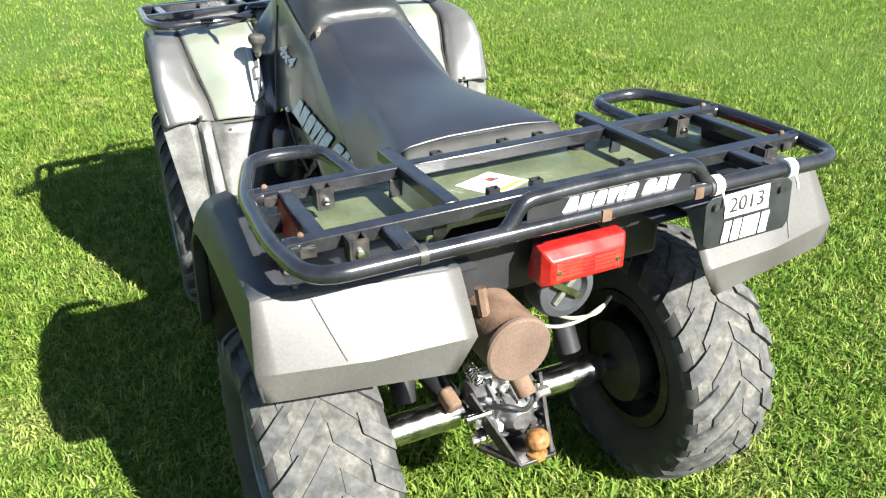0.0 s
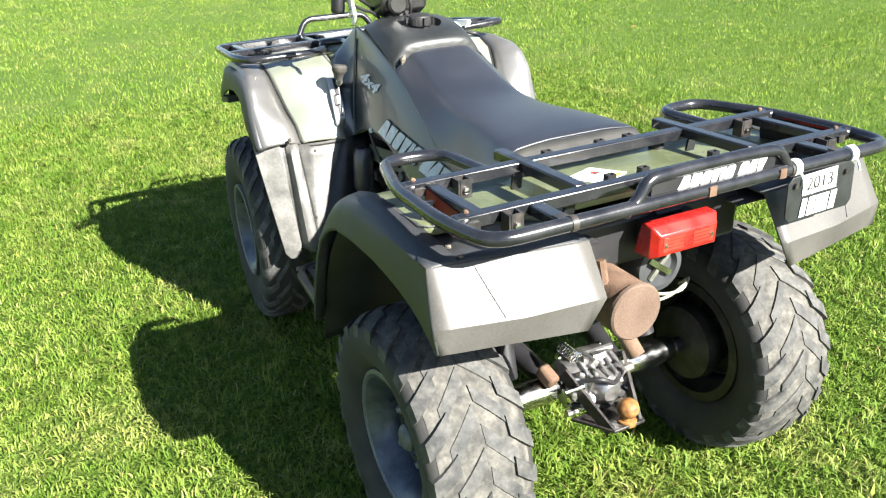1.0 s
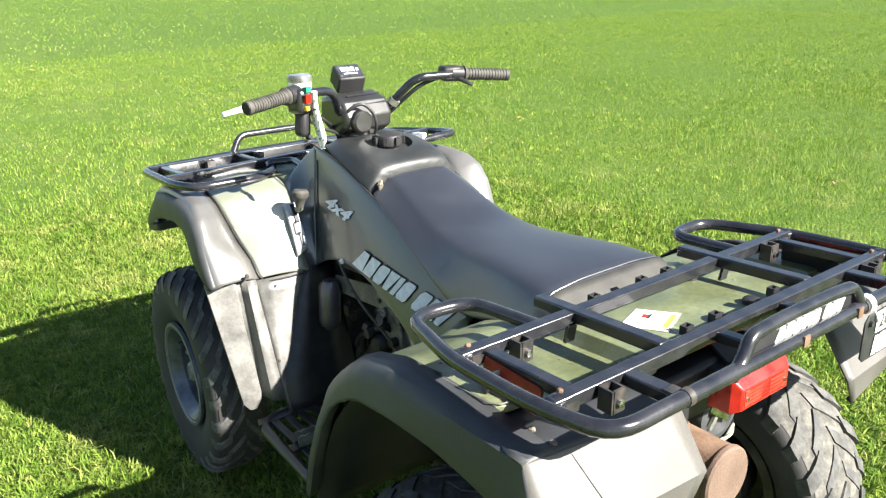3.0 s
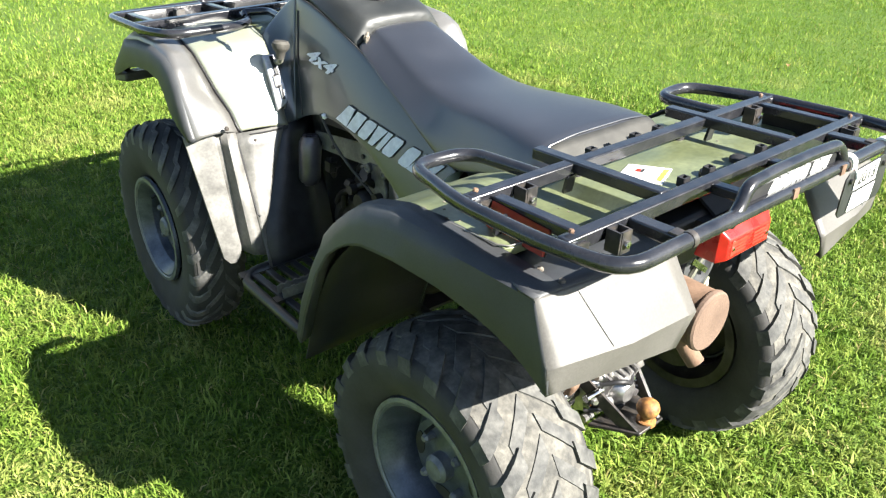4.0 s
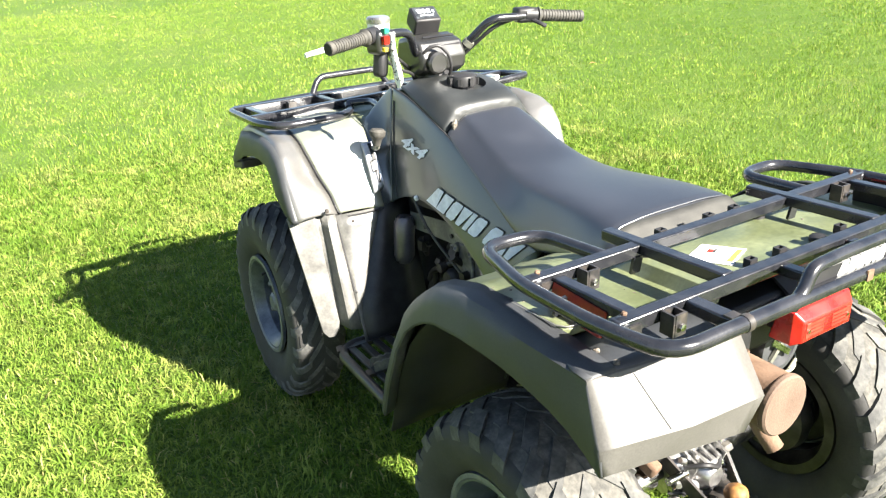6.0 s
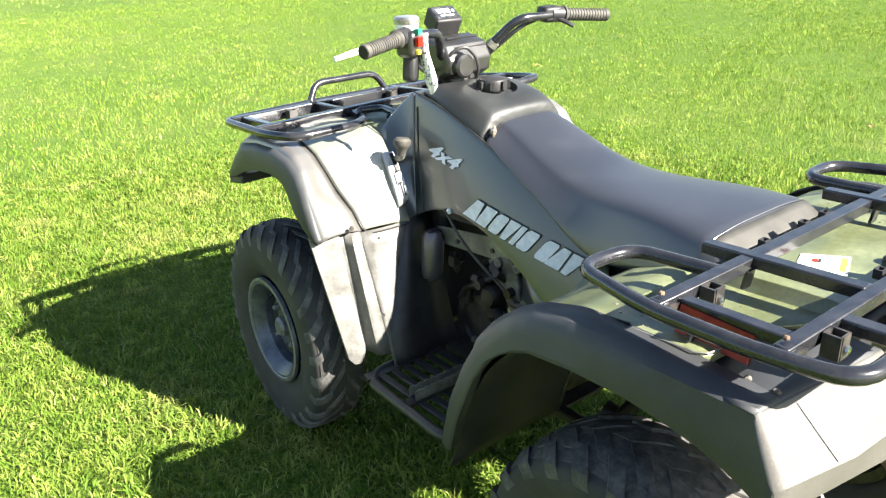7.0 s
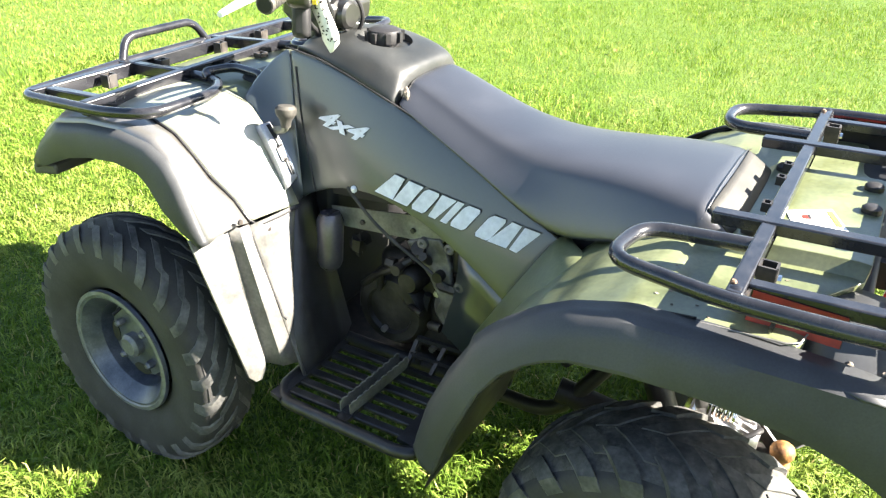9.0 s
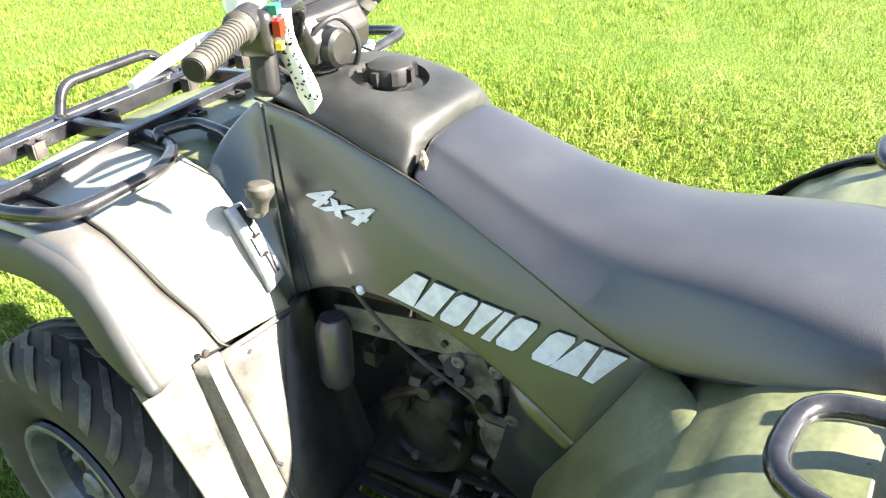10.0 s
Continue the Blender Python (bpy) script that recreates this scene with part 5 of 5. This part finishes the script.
# right side: thumb throttle
bevelled(part("throttle_box", box((0.235, 0.862, 1.150), (0.055, 0.05, 0.040), (0, 0, -14)), LINER, barob, "black thumb throttle housing", 30), 0.008)
part("throttle_lever", tube([(0.245, 0.838, 1.138), (0.262, 0.815, 1.126), (0.272, 0.810, 1.120)], 0.006, 0.01, 8), LINER, barob)
part("control_cable", tube([(0.21, 0.868, 1.143), (0.14, 0.872, 1.128), (0.09, 0.95, 1.05), (0.05, 1.0, 0.98)], 0.006, 0.04, 8), LINER, barob, "black control cable")
part("control_cable", tube([(-0.20, 0.89, 1.10), (-0.13, 0.93, 1.06), (-0.07, 0.98, 1.02), (-0.04, 1.0, 0.97)], 0.005, 0.04, 8), LINER, barob, "black control cable")
part("control_cable", tube([(-0.21, 0.87, 1.08), (-0.15, 0.90, 1.04), (-0.09, 0.94, 1.02), (-0.05, 0.96, 0.98)], 0.0045, 0.04, 8), LINER, barob, "black control cable")
part("clamp_ring", lathe([(-0.008, 0.014), (-0.008, 0.0155), (0.008, 0.0155), (0.008, 0.014)], pose(0.086, 0.922, 1.083, 0, -50, -50), 14), STEEL, barob, "pale tape ring on the bar")
# centre pod and gauge
rings = []
for x, s in ((-0.078, 0.80), (-0.070, 0.96), (0.0, 1.0), (0.060, 0.98), (0.070, 0.82)):
    prof = [(0.905, 1.025), (0.900, 1.060), (0.925, 1.098), (0.985, 1.112), (1.04, 1.100), (1.05, 1.04), (1.0, 1.005), (0.94, 1.005)]
    rings.append([(x, 0.975 + (y - 0.975) * s, 1.055 + (z - 1.055) * s) for y, z in prof])
pod = bevelled(part("handlebar_pod", skin(rings), POD, quad, "black plastic handlebar pod carrying a square gauge", 30), 0.004)
part("pod_neck", lathe([(0.0, 0.050), (0.03, 0.045), (0.07, 0.040), (0.075, 0.02)], pose(-0.01, 0.955, 0.985, 0, -90, 0), 20), LINER, pod, "black steering neck boot")
part("ignition_boss", lathe([(0, 0.030), (0.04, 0.030), (0.046, 0.024), (0.046, 0.002)], pose(-0.035, 0.930, 1.045, 0, 0, -90), 20), POD, pod, "round black boss")
part("pod_hose", tube([(-0.075, 0.925, 1.055), (-0.060, 0.905, 1.085), (-0.030, 0.893, 1.095), (-0.002, 0.885, 1.065), (0.004, 0.882, 1.03), (0.0, 0.90, 0.995)], 0.0045, 0.03, 8), LINER, pod, "thin black hose over the pod")
for z in (1.075, 1.085, 1.095):
    part("pod_ridge", box((0.005, 0.935 + (z - 1.085) * 1.5, z + 0.012), (0.10, 0.006, 0.003), (35, 0, 0)), LINER, pod)
gm = pose(0.012, 1.035, 1.140, 32, 0, -8)
bm = bmesh.new()
bmesh.ops.create_cube(bm, size=1.0, matrix=gm @ Matrix.Diagonal((0.078, 0.062, 0.052, 1)))
gauge = bevelled(part("gauge", bm, LINER, pod, "square black gauge with pale dial", 30), 0.005)
bm = bmesh.new()
bmesh.ops.create_cube(bm, size=1.0, matrix=gm @ pose(0, 0, 0.0265) @ Matrix.Diagonal((0.068, 0.046, 0.002, 1)))
part("gauge_face", bm, GLASS, pod, "dark glossy dial face")
for k, (x, y, w, h) in enumerate(((-0.018, 0.006, 0.010, 0.016), (-0.004, 0.006, 0.010, 0.016), (0.010, 0.006, 0.010, 0.016), (0.0, -0.012, 0.040, 0.004), (0.024, 0.004, 0.006, 0.010))):
    bm = bmesh.new()
    bmesh.ops.create_cube(bm, size=1.0, matrix=gm @ pose(x, y, 0.0282) @ Matrix.Diagonal((w, h, 0.001, 1)))
    part("dial_mark", bm, SILVER, pod, "pale dial mark")

# ---- footwells, engine, frame ----
for sx in BOTH:
    fb = tube([(sx * 0.20, 0.838, 0.322), (sx * 0.395, 0.836, 0.318), (sx * 0.435, 0.80, 0.318), (sx * 0.462, 0.50, 0.341), (sx * 0.455, 0.464, 0.344), (sx * 0.22, 0.464, 0.344)], 0.014, 0.035, 10)
    board = part("footboard", fb, BOARD, quad, "black slotted footboard with raised rim")
    # slotted plate: long slats, solid ends and a web under the cleat
    for k in range(6):
        x = 0.214 + k * 0.0375
        bevelled(part("board_slat", bar((sx * x, 0.82, 0.322), (sx * (x + 0.012), 0.47, 0.339), 0.021, 0.010), BOARD, board), 0.003)
    for y0, y1 in ((0.805, 0.838), (0.632, 0.662), (0.450, 0.515)):
        z0, z1 = lerp(0.345, 0.318, (y0 - 0.4) / 0.436), lerp(0.345, 0.318, (y1 - 0.4) / 0.436)
        part("board_web", slab([(sx * 0.195, y0, z0), (sx * 0.445, y0, z0), (sx * 0.435, y1, z1), (sx * 0.195, y1, z1)], (0, 0, 0.009)), BOARD, board, "solid web of the footboard", 30)
    # upturned channel across the board
    cleat = part("cleat", bar((sx * 0.420, 0.650, 0.340), (sx * 0.228, 0.632, 0.350), 0.026, 0.006), LINER, board, "dark channel cleat with bright edges")
    for dy in (-0.012, 0.012):
        bm = bar((sx * 0.420, 0.650 + dy, 0.352), (sx * 0.228, 0.632 + dy, 0.362), 0.003, 0.026)
        for k in range(10):
            t = (k + 0.5) / 10
            add_box(bm, (sx * lerp(0.420, 0.228, t), lerp(0.650, 0.632, t) + dy, lerp(0.365, 0.375, t)), (0.011, 0.003, 0.006))
        part("cleat_edge", bm, STEEL, cleat, "scuffed bare metal edge", 20)
    # open frame beside the heel, leaning inwards
    low, high = ((0.232, 0.623, 0.345), (0.234, 0.512, 0.345)), ((0.188, 0.617, 0.402), (0.180, 0.495, 0.402))

    def on_guard(u, v, drop=0.0):
        p = [lerp(lerp(low[0][i], low[1][i], u), lerp(high[0][i], high[1][i], u), v) for i in range(3)]
        return (sx * (p[0] + drop * 0.01), p[1], p[2] - drop)

    for v in (0.5, 0.0, 1.0):
        part("guard_rail", bar(on_guard(-0.02, v), on_guard(1.02, v), 0.011, 0.009), BOARD, board, "black rail of the open heel guard", 20)
    for u in (0.0, 0.56, 1.0):
        part("guard_post", bar(on_guard(u, 0.07), on_guard(u, 0.93), 0.010, 0.008), BOARD, board)
    for u in (0.0, 1.0):
        part("guard_leg", bar(on_guard(u, 1), on_guard(u, 1, 0.07), 0.010, 0.009), BOARD, board)
    for u, v in ((0.06, 0.5), (0.9, 0.5)):
        part("guard_bolt", lathe([(0, 0.006), (0.005, 0.006), (0.006, 0.001)], Matrix.Translation(on_guard(u, v)) @ pose(0, 0, 0.004, 0, -60, 0), 6), LINER, board)
    part("frame_plate", slab([(sx * 0.160, 0.862, 0.655), (sx * 0.158, 0.609, 0.690), (sx * 0.158, 0.569, 0.656), (sx * 0.158, 0.578, 0.634), (sx * 0.160, 0.845, 0.612)], (sx * 0.004, 0, 0)), STEEL, quad, "pale frame plate with two bolts", 30)
    for y, z in ((0.777, 0.636), (0.647, 0.651)):
        part("frame_bolt", lathe([(0, 0.006), (0.006, 0.006), (0.006, 0.001)], pose(sx * 0.163, y, z) @ Matrix.Diagonal((sx, 1, 1, 1)), 6), WORN, quad, "dark bolt in the frame plate")
    part("lower_rail", tube([(sx * 0.15, 0.90, 0.30), (sx * 0.15, 0.30, 0.30), (sx * 0.12, 0.2, 0.45)], 0.017, 0.06, 10), LINER, quad, "black lower frame rail")
    part("front_arm", tube([(sx * 0.15, 1.15, 0.33), (sx * 0.32, 1.25, 0.29)], 0.017, 0, 8), LINER, quad, "black suspension arm")
engine = bevelled(part("engine", box((0.0, 0.60, 0.44), (0.25, 0.34, 0.24)), ENGINE, quad, "oily dark engine with round covers", 30), 0.03, 3)
for sx in BOTH:
    mm = Matrix.Diagonal((sx, 1, 1, 1))
    part("case_cover", lathe([(0.10, 0.095), (0.145, 0.092), (0.158, 0.080), (0.160, 0.060), (0.150, 0.055), (0.152, 0.002)], mm @ pose(0, 0.715, 0.425), 30), ENGINE, engine, "round engine cover")
    part("case_cover", lathe([(0.10, 0.060), (0.150, 0.056), (0.165, 0.040), (0.165, 0.002)], mm @ pose(0, 0.545, 0.475), 24), CASTING, engine, "dim round cover")
    for y, z in ((0.73, 0.50), (0.59, 0.51), (0.60, 0.36), (0.73, 0.37)):
        part("cover_bolt", lathe([(0.14, 0.008), (0.162, 0.008), (0.162, 0.001)], mm @ pose(0, y, z), 6), ALLOY, engine)
    bevelled(part("side_casting", slab([(sx * 0.152, y, z) for y, z in ((0.665, 0.621), (0.625, 0.640), (0.58, 0.648), (0.556, 0.60), (0.550, 0.539), (0.519, 0.461), (0.519, 0.405), (0.559, 0.406), (0.574, 0.49), (0.606, 0.549), (0.639, 0.587))], (sx * 0.014, 0, 0)), CASTING, engine, "pale dusty side casting", 30), 0.004)
    for y, z in ((0.62, 0.63), (0.555, 0.635), (0.53, 0.55), (0.53, 0.45)):
        part("casting_boss", lathe([(0.15, 0.014), (0.174, 0.012), (0.176, 0.006), (0.170, 0.001)], mm @ pose(0, y, z), 10), CASTING, engine)
    part("oil_filter", lathe([(0.10, 0.03), (0.168, 0.03), (0.178, 0.022), (0.178, 0.001)], mm @ pose(0, 0.655, 0.525), 16), ENGINE, engine)
    part("breather_hose", tube([(sx * 0.15, 0.66, 0.57), (sx * 0.175, 0.69, 0.55), (sx * 0.172, 0.74, 0.52), (sx * 0.15, 0.79, 0.47)], 0.009, 0.03, 8), ENGINE, engine)
    part("carb_body", lathe([(0.06, 0.03), (0.12, 0.032), (0.15, 0.028), (0.155, 0.002)], mm @ pose(0, 0.61, 0.60), 16), ENGINE, engine, "carburettor body")
rnd = random.Random(23)
for k in range(26):
    q = (rnd.choice((-1, -1, 1)) * rnd.uniform(0.135, 0.17), rnd.uniform(0.54, 0.80), rnd.uniform(0.42, 0.62))
    s1, s2 = rnd.uniform(0.007, 0.018), rnd.uniform(0.012, 0.035)
    part("engine_fitting", lathe([(-s2, s1 * 0.7), (-s2, s1), (s2 * 0.6, s1), (s2, s1 * 0.5)], pose(*q, 0, rnd.choice((0, 0, 80, 40)), rnd.choice((0, 70, 90))), rnd.choice((6, 10, 12))), rnd.choice((ENGINE, ENGINE, ENGINE, LINER)), engine)
bm = bmesh.new()
for k in range(7):
    add_box(bm, (0, 0.63, 0.585 + k * 0.014), (0.20, 0.17, 0.005))
add_box(bm, (0, 0.63, 0.63), (0.15, 0.13, 0.11))
part("cylinder_fins", bm, ENGINE, engine, "finned cylinder", 20)
part("vent_grille", box((-0.158, 0.78, 0.705), (0.006, 0.16, 0.03), (-4, 0, 0)), LINER, quad, "dark vent above the frame plate")
part("cable", tube([(-0.186, 0.800, 0.722), (-0.190, 0.775, 0.700), (-0.192, 0.730, 0.660), (-0.190, 0.672, 0.622), (-0.182, 0.610, 0.585), (-0.17, 0.545, 0.535)], 0.0038, 0.05, 8), GRIP, quad, "thin sheathed cable across the engine bay")
part("cable_clip", lathe([(-0.007, 0.003), (-0.005, 0.006), (0.004, 0.007), (0.007, 0.003)], pose(-0.187, 0.782, 0.722, 20, 60, 10), 8), WHITE, quad, "small white plastic clip under the side panel")
part("exhaust_shield", lathe([(0, 0.002), (0.0, 0.014), (0.008, 0.023), (0.022, 0.029), (0.12, 0.030), (0.138, 0.022), (0.138, 0.002)], pose(-0.200, 0.846, 0.515, 0, -86, 0), 18), PIPE, quad, "glossy dark pipe in the footwell")
bevelled(part("inner_body", box((0.0, 0.62, 0.79), (0.23, 0.56, 0.13), (14, 0, 0)), LINER, quad, "dark inner body under tank and seat", 30), 0.02)
bevelled(part("inner_body", box((0.0, 1.02, 0.62), (0.24, 0.26, 0.56)), LINER, quad, "dark inner body behind the front axle", 30), 0.02)
bevelled(part("inner_body", box((0.0, 0.16, 0.72), (0.28, 0.32, 0.12)), LINER, quad, "dark inner body under the seat", 30), 0.02)
part("front_axle", tube([(-0.34, FRONT_Y, 0.29), (0.34, FRONT_Y, 0.29)], 0.022, segs=10), LINER, quad, "dark front axle")
part("skid_plate", box((0, 0.70, 0.285), (0.34, 0.52, 0.008)), WORN, quad, "black skid plate under the engine")

# ---- printed ribbon with key, hanging from the bar ----
rows = []
for t in [i / 14 for i in range(15)]:
    x, y, z = lerp(-0.203, -0.205, t), lerp(0.845, 0.815, t), lerp(1.150, 1.012, t)
    w = 0.0200 * (1 - 0.75 * max(0, t - 0.85) / 0.15)
    y += 0.008 * math.sin(t * 6.0)
    rows.append([(x - w * 0.08, y + w, z + 0.002), (x - 0.003, y, z), (x + w * 0.08, y - w, z + 0.002)])
tag = tagged(thick(part("key_ribbon", sheet(rows), WHITE, None, "", 60), 0.0015), "white printed ribbon hanging from the handlebar", "ribbon")
rnd = random.Random(5)
for k in range(70):
    t = rnd.uniform(0.05, 0.85)
    x, y, z = lerp(-0.203, -0.205, t), lerp(0.845, 0.815, t) + 0.008 * math.sin(t * 6.0), lerp(1.150, 1.012, t)
    dx = rnd.uniform(-0.0155, 0.0155)
    part("print_mark", box((x + dx * 0.08 - 0.0036 + 0.19 * abs(dx) * 0.9, y - dx, z + 0.001 + 0.1 * abs(dx)), (0.0012, rnd.uniform(0.002, 0.005), 0.0022), (rnd.uniform(-40, 40), 0, 0)), OUTLINE, tag)


# ---- grass ----
def blades(name, count, area, height, width, seed, clear=True, lean=0.5, bent=True):
    """Grass blades as narrow triangles, the near ones bent, all in one mesh."""
    g = np.random.default_rng(seed)
    x0, y0, x1, y1 = area
    p = np.stack([g.uniform(x0, x1, count), g.uniform(y0, y1, count)], 1) + g.normal(0, 0.2 + width * 20, (count, 2))
    keep = np.ones(len(p), bool)
    if clear:
        for wx, wy, hx, hy in ((0.415, REAR_Y, 0.11, 0.10), (-0.415, REAR_Y, 0.11, 0.10), (0.412, FRONT_Y, 0.08, 0.10), (-0.412, FRONT_Y, 0.08, 0.10)):
            keep &= ~((abs(p[:, 0] - wx) < hx) & (abs(p[:, 1] - wy) < hy))
    p = p[keep]
    k = len(p)
    tone = 0.75 + 0.25 * np.sin(p[:, 0] * 3.1 + 1.7 * np.sin(p[:, 1] * 2.3)) * np.sin(p[:, 1] * 3.7 + p[:, 0])
    h = height * g.uniform(0.55, 1.25, k) * tone
    w = width * g.uniform(0.7, 1.3, k)
    a = g.uniform(0, 2 * np.pi, k)
    # tufts: the blades of one cell lean about one way and stand about as high
    size = max(0.035, width * 7)
    cell = np.floor((p + g.normal(0, size * 0.3, (k, 2))) / size).astype(np.int64)
    pick = (cell[:, 0] * 73856093 ^ cell[:, 1] * 19349663) % 4096
    b = g.uniform(0, 2 * np.pi, 4096)[pick] + g.normal(0, 1.0, k)
    h = h * g.uniform(0.7, 1.2, 4096)[pick]
    tilt = g.uniform(0.1, 1.0, k) * lean
    side = np.stack([np.cos(a), np.sin(a)], 1) * (w / 2)[:, None]
    off = np.stack([np.cos(b), np.sin(b)], 1) * (h * tilt)[:, None]
    n = 5 if bent else 3
    v = np.zeros((k, n, 3))
    v[:, 0, :2], v[:, 1, :2] = p - side, p + side
    v[:, :2, 2] = -0.014
    if bent:
        v[:, 2, :2], v[:, 3, :2] = p + side * 0.75 + off * 0.4, p - side * 0.75 + off * 0.4
        v[:, 2:4, 2] = (h * np.maximum(0.4, 0.62 - 0.08 * tilt))[:, None]
    v[:, n - 1, :2] = p + off
    v[:, n - 1, 2] = h * np.maximum(0.35, 1 - 0.3 * tilt)
    corners = [[0, 1, 2, 3], [3, 2, 4]] if bent else [[0, 1, 2]]
    loops = np.concatenate([np.arange(k)[:, None] * n + np.array(c) for c in corners], 1).ravel()
    me = bpy.data.meshes.new(name)
    me.vertices.add(k * n)
    me.vertices.foreach_set("co", v.ravel())
    me.loops.add(len(loops))
    me.loops.foreach_set("vertex_index", loops.astype(np.int32))
    me.polygons.add(k * len(corners))
    starts = (np.arange(k)[:, None] * (7 if bent else 3) + np.array([0, 4] if bent else [0])).ravel()
    me.polygons.foreach_set("loop_start", starts.astype(np.int32))
    me.update(calc_edges=True)
    me.validate()
    me.materials.append(BLADE if bent else FAR_BLADE)
    return tagged(new(name, me), "short green mown grass blades with a few dry ones", "grass", kind="stuff")


blades("grass", 360000, (-2.8, -1.2, 2.4, 4.2), 0.043, 0.0048, 1, True, 2.1)
blades("grass", 20000, (-8.0, -7.0, 12.0, -1.2), 0.044, 0.0200, 7, False, 1.0, False)
blades("grass", 130000, (-8.0, -1.2, -2.8, 12.0), 0.042, 0.0085, 8, False, 1.2, False)
blades("grass", 170000, (2.4, -1.0, 12.0, 4.2), 0.038, 0.0075, 3, False, 1.1, False)
blades("grass", 360000, (-5.0, 4.2, 20.0, 14.0), 0.040, 0.0100, 2, False, 1.1, False)
blades("grass", 130000, (-15.0, 14.0, 45.0, 46.0), 0.050, 0.0280, 4, False, 1.0, False)
blades("grass", 50000, (12.0, -1.0, 45.0, 4.2), 0.050, 0.0240, 5, False, 1.0, False)
blades("grass", 50000, (20.0, 4.2, 45.0, 14.0), 0.050, 0.0240, 6, False, 1.0, False)


# ---- a few brown leaves on the lawn ----
def leaf(x, y, turn, size):
    bm = bmesh.new()
    mid = [bm.verts.new((0, t * size, 0.004 * math.sin(t * 3) + 0.002)) for t in (0, 0.25, 0.5, 0.75, 1.0)]
    for s in (-1, 1):
        edge = [bm.verts.new((s * w * size, t * size, 0.010 * w / 0.3 + 0.003)) for t, w in ((0.02, 0.03), (0.25, 0.25), (0.5, 0.32), (0.75, 0.2), (0.98, 0.02))]
        for k in range(4):
            bm.faces.new((mid[k], mid[k + 1], edge[k + 1], edge[k]))
    bmesh.ops.transform(bm, matrix=pose(x, y, 0.026, 6, 4, turn), verts=bm.verts)
    return tagged(part("leaf", bm, DEAD), "small curled brown leaf lying on the grass", "leaf", "leaves on the lawn")


for k, (x, y, size) in enumerate(((1.45, 12.5, 0.13), (6.0, 5.27, 0.08), (11.1, 8.07, 0.10), (4.03, 4.72, 0.06), (3.94, 1.57, 0.05))):
    leaf(x, y, 40 + 67 * k, size)
